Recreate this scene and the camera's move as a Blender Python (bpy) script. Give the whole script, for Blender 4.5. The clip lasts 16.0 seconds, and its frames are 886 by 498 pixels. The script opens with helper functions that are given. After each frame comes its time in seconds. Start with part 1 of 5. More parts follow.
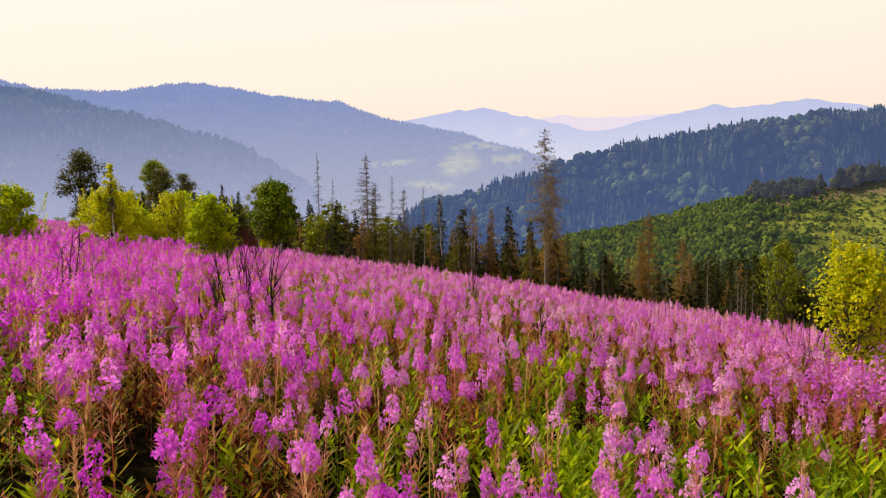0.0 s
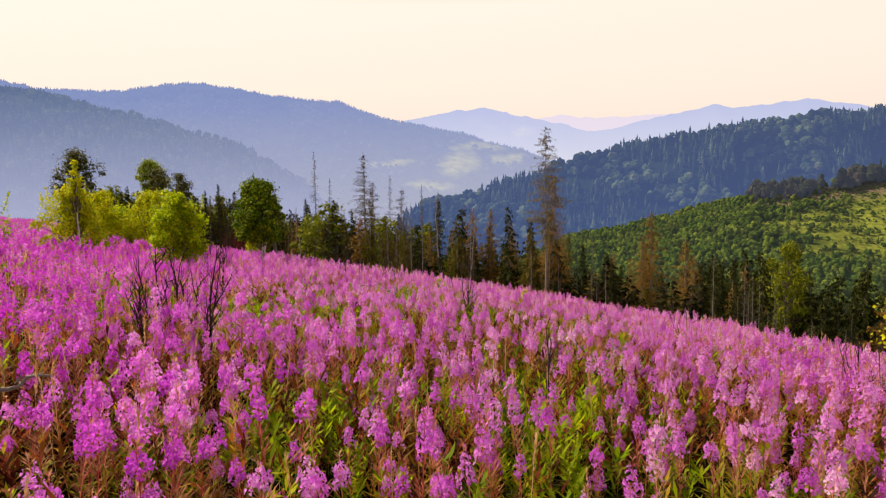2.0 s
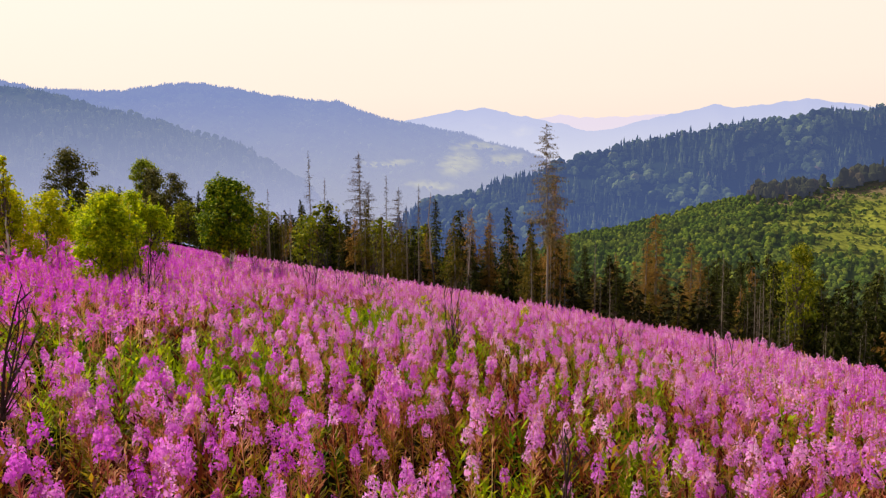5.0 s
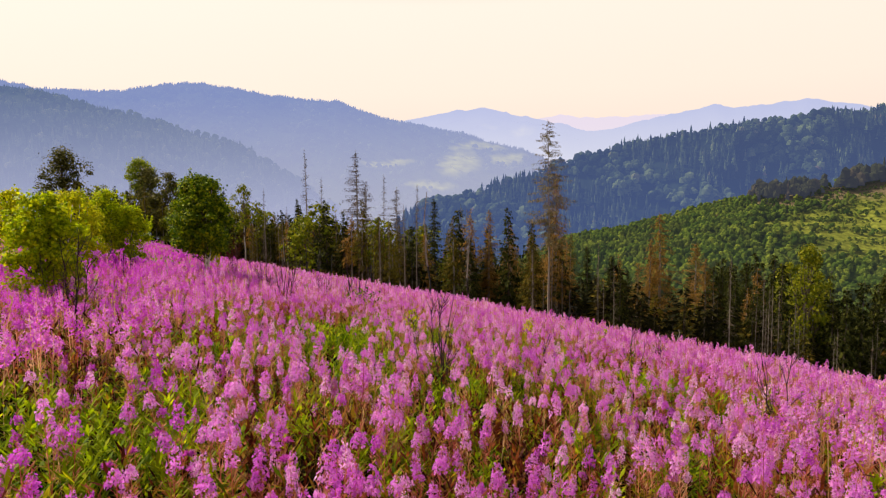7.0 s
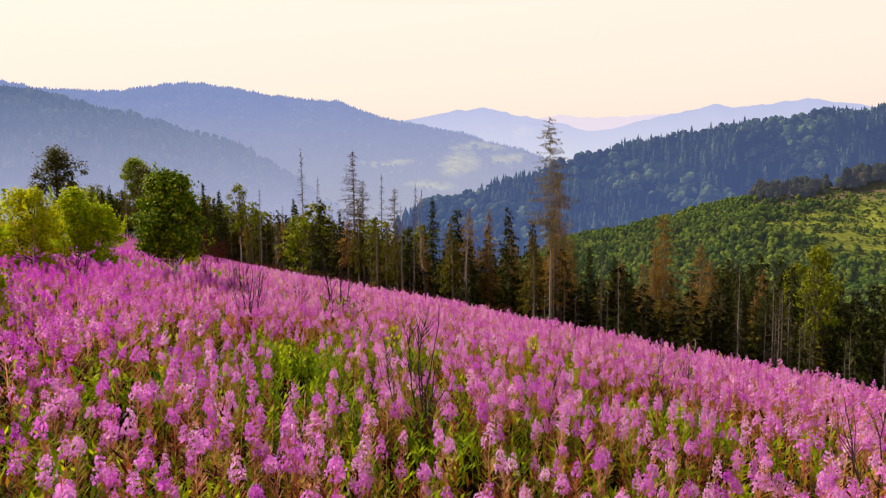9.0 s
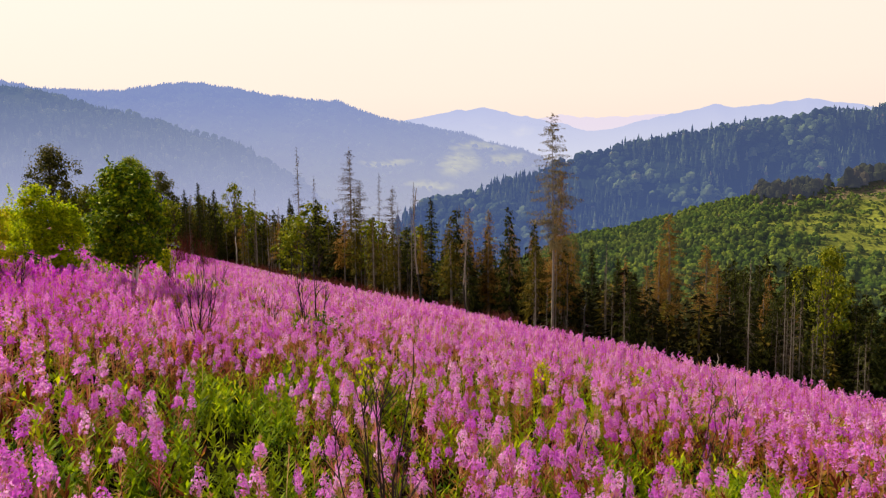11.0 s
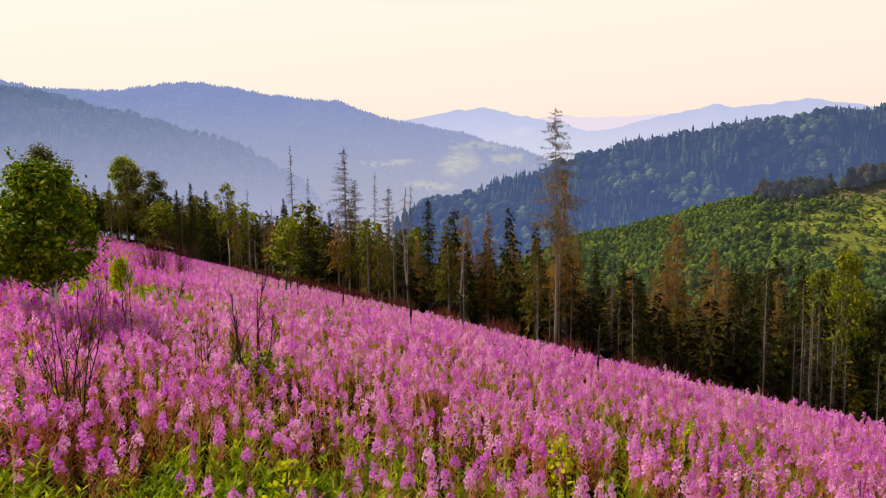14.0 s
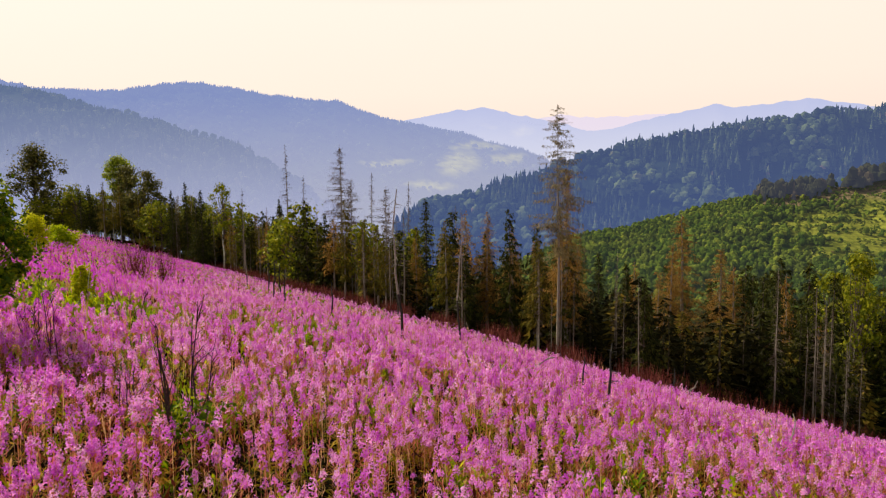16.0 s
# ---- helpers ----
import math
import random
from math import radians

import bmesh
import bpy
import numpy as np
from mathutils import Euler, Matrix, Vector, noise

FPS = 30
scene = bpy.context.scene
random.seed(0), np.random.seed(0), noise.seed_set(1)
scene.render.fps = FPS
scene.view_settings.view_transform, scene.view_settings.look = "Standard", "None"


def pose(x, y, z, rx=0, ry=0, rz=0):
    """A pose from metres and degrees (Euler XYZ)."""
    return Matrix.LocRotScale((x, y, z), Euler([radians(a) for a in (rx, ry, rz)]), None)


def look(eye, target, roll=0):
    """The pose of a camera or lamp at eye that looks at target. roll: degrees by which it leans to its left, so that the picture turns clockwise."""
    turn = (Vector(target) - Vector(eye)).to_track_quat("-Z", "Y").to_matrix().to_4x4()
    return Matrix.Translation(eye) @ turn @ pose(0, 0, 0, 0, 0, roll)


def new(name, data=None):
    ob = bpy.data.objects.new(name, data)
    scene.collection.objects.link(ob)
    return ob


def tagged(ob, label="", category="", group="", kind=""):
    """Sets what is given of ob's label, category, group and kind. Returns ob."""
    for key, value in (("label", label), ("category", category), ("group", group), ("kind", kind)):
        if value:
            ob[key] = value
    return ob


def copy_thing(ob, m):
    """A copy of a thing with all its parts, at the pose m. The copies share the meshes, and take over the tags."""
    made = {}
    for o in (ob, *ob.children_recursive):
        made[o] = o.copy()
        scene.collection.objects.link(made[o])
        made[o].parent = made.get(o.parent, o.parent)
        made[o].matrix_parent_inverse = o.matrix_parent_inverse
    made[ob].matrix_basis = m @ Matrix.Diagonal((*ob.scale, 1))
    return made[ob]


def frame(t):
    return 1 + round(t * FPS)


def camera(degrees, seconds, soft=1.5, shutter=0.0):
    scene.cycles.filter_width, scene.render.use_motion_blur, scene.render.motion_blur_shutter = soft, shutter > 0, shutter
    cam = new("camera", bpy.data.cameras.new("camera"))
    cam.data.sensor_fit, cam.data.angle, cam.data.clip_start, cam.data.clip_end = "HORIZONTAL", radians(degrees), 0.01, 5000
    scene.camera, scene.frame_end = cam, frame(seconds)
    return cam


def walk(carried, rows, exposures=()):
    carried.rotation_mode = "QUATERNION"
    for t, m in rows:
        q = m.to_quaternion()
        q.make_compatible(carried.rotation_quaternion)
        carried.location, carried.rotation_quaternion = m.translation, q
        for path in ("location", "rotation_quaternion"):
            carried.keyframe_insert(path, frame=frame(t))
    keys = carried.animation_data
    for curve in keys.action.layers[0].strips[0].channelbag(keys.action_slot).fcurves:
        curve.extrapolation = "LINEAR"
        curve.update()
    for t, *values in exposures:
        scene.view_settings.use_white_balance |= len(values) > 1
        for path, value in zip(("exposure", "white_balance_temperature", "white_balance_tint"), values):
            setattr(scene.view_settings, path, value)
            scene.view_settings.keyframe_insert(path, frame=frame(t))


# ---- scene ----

# ---------- camera ----------
cam = camera(73.7, 16.0, soft=1.2)
PATH = [(0, 0, 0, 0), (0.5, 0.02, 0.45, -0.01), (1, 0.04, 0.96, -0.03), (1.5, 0.06, 1.49, -0.04), (2, 0.08, 2.02, -0.03),
        (2.5, 0.11, 2.53, -0.02), (3, 0.14, 3.05, -0.01), (3.5, 0.18, 3.56, 0.01), (4, 0.22, 4.10, 0.02),
        (6.5, 0.30, 6.85, 0.02), (7, 0.31, 7.39, -0.01), (7.5, 0.32, 7.93, -0.04), (8, 0.33, 8.48, -0.06), (8.5, 0.35, 9.05, -0.08),
        (11, 0.37, 12.12, -0.15), (11.5, 0.39, 12.70, -0.16), (12, 0.40, 13.27, -0.15), (12.5, 0.41, 13.86, -0.14),
        (13, 0.42, 14.45, -0.12), (13.5, 0.43, 15.04, -0.10), (14, 0.44, 15.64, -0.08), (14.5, 0.45, 16.24, -0.07),
        (15, 0.47, 16.83, -0.05), (15.5, 0.49, 17.41, -0.03), (16, 0.52, 18.0, -0.01)]
walk(cam, [(t, pose(x, y, z, 85.1, 0.6, 4.45)) for t, x, y, z in PATH], [(0, 0.25), (16, 0.25)])

# ---------- world and sun ----------
SUN_EL, SUN_AZ = radians(46), radians(-66)      # azimuth from +y, to the left
sun_dir = Vector((math.sin(SUN_AZ) * math.cos(SUN_EL), math.cos(SUN_AZ) * math.cos(SUN_EL), math.sin(SUN_EL)))
world = bpy.data.worlds.new("world")
scene.world = world
world.use_nodes = True
wn, wl = world.node_tree.nodes, world.node_tree.links
wn.clear()
sky = wn.new("ShaderNodeTexSky")
sky.sky_type, sky.sun_disc = "NISHITA", False
sky.sun_elevation, sky.sun_rotation = SUN_EL, SUN_AZ
sky.dust_density, sky.air_density = 6.0, 1.0
sky_scale = wn.new("ShaderNodeVectorMath")
sky_scale.operation = "SCALE"
sky_scale.inputs["Scale"].default_value = 0.09
wl.new(sky.outputs[0], sky_scale.inputs[0])
wco = wn.new("ShaderNodeTexCoord")
wsep = wn.new("ShaderNodeSeparateXYZ")
wl.new(wco.outputs["Generated"], wsep.inputs[0])
wramp = wn.new("ShaderNodeValToRGB")
wl.new(wsep.outputs["Z"], wramp.inputs[0])
r = wramp.color_ramp
r.elements[0].position, r.elements[0].color = 0.0, (0.55, 0.50, 0.50, 1)
r.elements[1].position, r.elements[1].color = 1.0, (0.13, 0.14, 0.16, 1)
for p, c in ((0.10, (1.08, 0.87, 0.74, 1)), (0.17, (1.12, 0.94, 0.79, 1)), (0.30, (1.12, 0.99, 0.84, 1)), (0.48, (0.34, 0.33, 0.31, 1))):
    e = r.elements.new(p)
    e.color = c
wmix = wn.new("ShaderNodeMix")
wmix.data_type = "RGBA"
wmix.inputs["Factor"].default_value = 0.9
wl.new(sky_scale.outputs[0], wmix.inputs["A"])
wl.new(wramp.outputs[0], wmix.inputs["B"])
wbg = wn.new("ShaderNodeBackground")
wbg.inputs["Strength"].default_value = 0.85
wl.new(wmix.outputs["Result"], wbg.inputs[0])
wout = wn.new("ShaderNodeOutputWorld")
wl.new(wbg.outputs[0], wout.inputs[0])

sun_data = bpy.data.lights.new("sun", "SUN")
sun_data.energy, sun_data.angle, sun_data.color = 5.0, radians(1.5), (1.0, 0.88, 0.68)
sun = new("sun", sun_data)
sun.matrix_world = look(sun_dir * 100, (0, 0, 0))


# ---------- materials ----------
def material(name):
    m = bpy.data.materials.new(name)
    m.use_nodes = True
    m.node_tree.nodes.clear()
    return m, m.node_tree.nodes, m.node_tree.links


def ramp_of(nodes, stops):
    n = nodes.new("ShaderNodeValToRGB")
    els = n.color_ramp.elements
    els[0].position, els[0].color = stops[0][0], (*stops[0][1], 1)
    els[1].position, els[1].color = stops[-1][0], (*stops[-1][1], 1)
    for p, c in stops[1:-1]:
        els.new(p).color = (*c, 1)
    return n


def blend(nodes, links, a, b, factor, mode="MIX"):
    n = nodes.new("ShaderNodeMix")
    n.data_type, n.blend_type = "RGBA", mode
    if isinstance(factor, float):
        n.inputs["Factor"].default_value = factor
    else:
        links.new(factor, n.inputs["Factor"])
    for sock, v in (("A", a), ("B", b)):
        if isinstance(v, tuple):
            n.inputs[sock].default_value = (*v, 1)
        else:
            links.new(v, n.inputs[sock])
    return n.outputs["Result"]


def noise_of(nodes, links, scale, detail=4.0, obj=False):
    n = nodes.new("ShaderNodeTexNoise")
    n.inputs["Scale"].default_value, n.inputs["Detail"].default_value = scale, detail
    if obj:
        co = nodes.new("ShaderNodeTexCoord")
        links.new(co.outputs["Object"], n.inputs["Vector"])
    else:
        g = nodes.new("ShaderNodeNewGeometry")
        links.new(g.outputs["Position"], n.inputs["Vector"])
    return n.outputs["Fac"]


def piece_or_plant(nodes, links, geo, by_plant):
    """A random number for each leaf, drawn towards the one of the plant that bears it."""
    if not by_plant:
        return geo.outputs["Random Per Island"]
    own = nodes.new("ShaderNodeAttribute")
    own.attribute_name = "plant"
    mix = nodes.new("ShaderNodeMix")
    mix.inputs["Factor"].default_value = by_plant
    links.new(geo.outputs["Random Per Island"], mix.inputs["A"])
    links.new(own.outputs["Fac"], mix.inputs["B"])
    return mix.outputs["Result"]


def leafy(name, stops, patch=None, patch_scale=0.35, through_light=0.45, rough=0.55, band=(0.42, 0.66, 0.7), later=None, mottle=None, by_plant=0.0):
    """Thin leaf or petal: colour varies from piece to piece and in wide patches; light passes through it."""
    m, n, l = material(name)
    geo = n.new("ShaderNodeNewGeometry")
    ramp = ramp_of(n, stops)
    chance = piece_or_plant(n, l, geo, by_plant)
    l.new(chance, ramp.inputs[0])
    col = ramp.outputs[0]
    if patch:
        fac = noise_of(n, l, patch_scale, 3.0)
        step = n.new("ShaderNodeMapRange")
        step.inputs["From Min"].default_value, step.inputs["From Max"].default_value = band[:2]
        step.inputs["To Max"].default_value = band[2]
        l.new(fac, step.inputs["Value"])
        col = blend(n, l, col, patch, step.outputs[0])
    if later:                                   # plants further down the slope are at a later, paler stage
        old = ramp_of(n, later)
        l.new(chance, old.inputs[0])
        sep = n.new("ShaderNodeSeparateXYZ")
        l.new(geo.outputs["Position"], sep.inputs[0])
        age = n.new("ShaderNodeMapRange")
        age.inputs["From Min"].default_value, age.inputs["From Max"].default_value = -7.0, 12.0
        down = n.new("ShaderNodeMath")
        down.operation = "MULTIPLY_ADD"
        down.inputs[1].default_value = 2.5
        l.new(sep.outputs["X"], down.inputs[0])
        l.new(sep.outputs["Y"], down.inputs[2])
        l.new(down.outputs[0], age.inputs["Value"])
        col = blend(n, l, col, old.outputs[0], age.outputs[0])
    if mottle:                                  # single plants differ
        each = n.new("ShaderNodeMapRange")
        each.inputs["From Min"].default_value, each.inputs["From Max"].default_value = 0.45, 0.70
        each.inputs["To Max"].default_value = 0.75
        l.new(noise_of(n, l, 2.6, 2.0), each.inputs["Value"])
        col = blend(n, l, col, mottle, each.outputs[0])
    p = n.new("ShaderNodeBsdfPrincipled")
    p.inputs["Roughness"].default_value = rough
    p.inputs["Specular IOR Level"].default_value = 0.1
    l.new(col, p.inputs["Base Color"])
    tr = n.new("ShaderNodeBsdfTranslucent")
    l.new(col, tr.inputs["Color"])
    mix = n.new("ShaderNodeMixShader")
    mix.inputs[0].default_value = through_light
    l.new(p.outputs[0], mix.inputs[1])
    l.new(tr.outputs[0], mix.inputs[2])
    o = n.new("ShaderNodeOutputMaterial")
    l.new(mix.outputs[0], o.inputs[0])
    return m


def barky(name, dark, light, scale=6.0, rough=0.9, bump=0.4):
    m, n, l = material(name)
    f1 = noise_of(n, l, scale, 6.0)
    f2 = noise_of(n, l, scale * 0.12, 3.0)
    ramp = ramp_of(n, [(0.3, dark), (0.7, light)])
    l.new(f1, ramp.inputs[0])
    col = blend(n, l, ramp.outputs[0], dark, f2)
    p = n.new("ShaderNodeBsdfPrincipled")
    p.inputs["Roughness"].default_value = rough
    l.new(col, p.inputs["Base Color"])
    b = n.new("ShaderNodeBump")
    b.inputs["Strength"].default_value, b.inputs["Distance"].default_value = bump, 0.03
    l.new(f1, b.inputs["Height"])
    l.new(b.outputs[0], p.inputs["Normal"])
    o = n.new("ShaderNodeOutputMaterial")
    l.new(p.outputs[0], o.inputs[0])
    return m


def distant(name, stops, scale, haze_glow, density, pieces=None, grass=None, scrub=None):
    """Wooded slope far off; haze is painted over its own colour as a glow."""
    m, n, l = material(name)
    geo = n.new("ShaderNodeNewGeometry")
    f = noise_of(n, l, scale, 8.0)
    ramp = ramp_of(n, stops)
    l.new(f, ramp.inputs[0])
    col = ramp.outputs[0]
    if pieces:
        each = ramp_of(n, pieces)
        l.new(piece_or_plant(n, l, geo, 0.75), each.inputs[0])
        col = blend(n, l, col, each.outputs[0], 0.75)
    for mark, tone in (("open", grass), ("scrub", scrub)):
        if tone:
            cover = n.new("ShaderNodeAttribute")
            cover.attribute_name = mark
            fine = ramp_of(n, [(0.38, tuple(c * 0.55 for c in tone)), (0.62, tone)])
            l.new(noise_of(n, l, scale * 6, 6.0), fine.inputs[0])
            col = blend(n, l, col, fine.outputs[0], cover.outputs["Fac"])
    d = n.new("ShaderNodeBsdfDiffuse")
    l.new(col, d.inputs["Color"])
    # painted haze: emission whose colour and share change with height
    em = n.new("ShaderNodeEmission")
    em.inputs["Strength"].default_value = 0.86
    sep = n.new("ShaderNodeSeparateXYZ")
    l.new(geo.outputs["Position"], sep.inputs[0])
    z0, z1, c0, c1 = haze_glow
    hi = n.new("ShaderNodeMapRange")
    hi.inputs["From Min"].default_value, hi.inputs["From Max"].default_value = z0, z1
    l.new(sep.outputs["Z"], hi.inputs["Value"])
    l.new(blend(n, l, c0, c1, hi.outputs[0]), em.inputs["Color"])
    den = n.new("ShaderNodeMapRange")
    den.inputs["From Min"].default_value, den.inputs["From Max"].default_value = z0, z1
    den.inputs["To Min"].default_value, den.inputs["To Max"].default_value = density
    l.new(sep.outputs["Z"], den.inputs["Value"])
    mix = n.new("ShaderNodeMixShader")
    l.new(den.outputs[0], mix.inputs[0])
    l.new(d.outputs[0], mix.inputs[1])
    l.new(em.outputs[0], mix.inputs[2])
    o = n.new("ShaderNodeOutputMaterial")
    l.new(mix.outputs[0], o.inputs[0])
    return m


def soil(name):
    m, n, l = material(name)
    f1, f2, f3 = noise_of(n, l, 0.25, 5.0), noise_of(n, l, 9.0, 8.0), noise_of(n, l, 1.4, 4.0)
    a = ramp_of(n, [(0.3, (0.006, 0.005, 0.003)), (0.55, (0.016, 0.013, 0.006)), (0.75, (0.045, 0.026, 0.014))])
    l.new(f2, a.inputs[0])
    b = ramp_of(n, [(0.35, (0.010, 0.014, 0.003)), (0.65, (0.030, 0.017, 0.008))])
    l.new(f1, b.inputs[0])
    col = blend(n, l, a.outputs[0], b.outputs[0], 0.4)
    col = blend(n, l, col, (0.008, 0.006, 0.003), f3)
    p = n.new("ShaderNodeBsdfPrincipled")
    p.inputs["Roughness"].default_value = 1.0
    p.inputs["Specular IOR Level"].default_value = 0.0
    l.new(col, p.inputs["Base Color"])
    bp = n.new("ShaderNodeBump")
    bp.inputs["Strength"].default_value, bp.inputs["Distance"].default_value = 0.9, 0.1
    l.new(f2, bp.inputs["Height"])
    l.new(bp.outputs[0], p.inputs["Normal"])
    o = n.new("ShaderNodeOutputMaterial")
    l.new(p.outputs[0], o.inputs[0])
    return m


M_SOIL = soil("meadow_soil")
M_PETAL = leafy("fireweed_petal", [(0, (0.50, 0.012, 0.60)), (0.3, (0.76, 0.06, 0.84)), (0.65, (0.92, 0.19, 0.96)), (1, (0.98, 0.54, 0.95))],
                (0.72, 0.05, 0.80), 0.3, 0.55, later=[(0, (0.57, 0.08, 0.60)), (0.35, (0.85, 0.26, 0.86)), (0.7, (0.94, 0.45, 0.91)), (1, (0.98, 0.73, 0.90))], mottle=(0.56, 0.03, 0.62), by_plant=0.65)
M_STEM = leafy("fireweed_stem", [(0, (0.30, 0.03, 0.04)), (0.3, (0.50, 0.13, 0.10)), (0.6, (0.68, 0.32, 0.18)), (0.85, (0.80, 0.54, 0.28)), (1, (0.70, 0.28, 0.36))], (0.54, 0.14, 0.09), 0.3, 0.5, by_plant=0.5)
M_LEAF = leafy("fireweed_leaf", [(0, (0.015, 0.035, 0.001)), (0.35, (0.15, 0.16, 0.003)), (0.62, (0.38, 0.31, 0.008)), (0.85, (0.56, 0.40, 0.02)), (1, (0.50, 0.09, 0.03))],
               (0.40, 0.15, 0.012), 0.3, 0.5, band=(0.44, 0.62, 0.6), by_plant=0.4)
M_GRASS = leafy("meadow_grass", [(0, (0.008, 0.030, 0.001)), (0.3, (0.08, 0.17, 0.001)), (0.7, (0.40, 0.52, 0.003)), (1, (0.76, 0.72, 0.010))], (0.32, 0.38, 0.003), 0.9, 0.55, by_plant=0.5)
M_THISTLE = leafy("thistle_floret", [(0, (0.45, 0.03, 0.42)), (0.6, (0.75, 0.10, 0.66)), (1, (0.88, 0.25, 0.80))], None, 1, 0.4)
M_RUST = leafy("fading_shoot", [(0, (0.03, 0.006, 0.003)), (0.45, (0.14, 0.024, 0.010)), (0.75, (0.30, 0.08, 0.016)), (1, (0.40, 0.27, 0.01))], None, 1, 0.5)
M_BRUSH = leafy("dry_brush_twig", [(0, (0.05, 0.010, 0.010)), (0.6, (0.16, 0.032, 0.028)), (1, (0.28, 0.10, 0.07))], None, 1, 0.1, 0.8)
M_PLUME = leafy("dry_grass_plume", [(0, (0.50, 0.27, 0.10)), (1, (0.74, 0.50, 0.24))], None, 1, 0.4)
M_BUSH = leafy("bush_leaf", [(0, (0.16, 0.25, 0.003)), (0.5, (0.40, 0.50, 0.004)), (1, (0.72, 0.74, 0.008))], None, 1, 0.55)
M_BUSH_DARK = leafy("sallow_leaf", [(0, (0.03, 0.07, 0.002)), (0.6, (0.12, 0.20, 0.003)), (1, (0.42, 0.48, 0.008))], None, 1, 0.34)
M_BUSH_YELLOW = leafy("yellow_bush_leaf", [(0, (0.26, 0.32, 0.003)), (0.5, (0.52, 0.55, 0.006)), (1, (0.78, 0.70, 0.01))], None, 1, 0.5)
M_LEAF_OLD = leafy("olive_tree_leaf", [(0, (0.04, 0.045, 0.012)), (0.6, (0.10, 0.10, 0.022)), (1, (0.22, 0.19, 0.04))], None, 1, 0.4)
M_LEAF_LIGHT = leafy("light_birch_leaf", [(0, (0.12, 0.17, 0.01)), (0.6, (0.26, 0.32, 0.02)), (1, (0.48, 0.50, 0.04))], None, 1, 0.5)
M_BIRCH_LEAF = leafy("birch_leaf", [(0, (0.08, 0.11, 0.006)), (0.6, (0.19, 0.21, 0.008)), (1, (0.36, 0.34, 0.015))], None, 1, 0.45)
M_NEEDLE = leafy("spruce_needle", [(0, (0.012, 0.017, 0.003)), (0.6, (0.038, 0.045, 0.008)), (1, (0.11, 0.11, 0.016))], None, 1, 0.2, 0.85)
# darker copy of the spruce needle, with the wood's deep shade in its colour
M_NEEDLE_SHADE = leafy("spruce_needle_painted_shade", [(0, (0.008, 0.008, 0.002)), (0.6, (0.018, 0.018, 0.004)), (1, (0.05, 0.042, 0.007))], None, 1, 0.1, 0.9)
M_NEEDLE_OLIVE = leafy("olive_spruce_needle", [(0, (0.035, 0.036, 0.006)), (0.6, (0.12, 0.10, 0.012)), (1, (0.26, 0.18, 0.025))], None, 1, 0.42, 0.8)
M_NEEDLE_BROWN = leafy("brown_spruce_needle", [(0, (0.11, 0.05, 0.012)), (0.6, (0.32, 0.17, 0.032)), (1, (0.50, 0.30, 0.07))], None, 1, 0.42, 0.8)
M_NEEDLE_FADED = leafy("faded_spruce_needle", [(0, (0.08, 0.07, 0.035)), (0.5, (0.20, 0.16, 0.075)), (1, (0.34, 0.26, 0.13))], None, 1, 0.35, 0.8)
M_NEEDLE_GREY = leafy("grey_dead_twig", [(0, (0.09, 0.065, 0.055)), (1, (0.22, 0.17, 0.13))], None, 1, 0.1, 0.9)
M_BARK = barky("spruce_bark", (0.05, 0.035, 0.025), (0.16, 0.12, 0.085))
M_BARK_GREY = barky("dead_grey_wood", (0.16, 0.13, 0.11), (0.42, 0.37, 0.32), 9.0)
M_BIRCH = barky("birch_bark", (0.55, 0.51, 0.45), (0.88, 0.86, 0.80), 4.0, 0.7, 0.2)
M_TWIG = barky("dark_red_twig", (0.022, 0.009, 0.009), (0.075, 0.030, 0.026), 12.0)
M_CHAR = barky("charred_wood", (0.008, 0.007, 0.007), (0.05, 0.04, 0.035), 9.0)


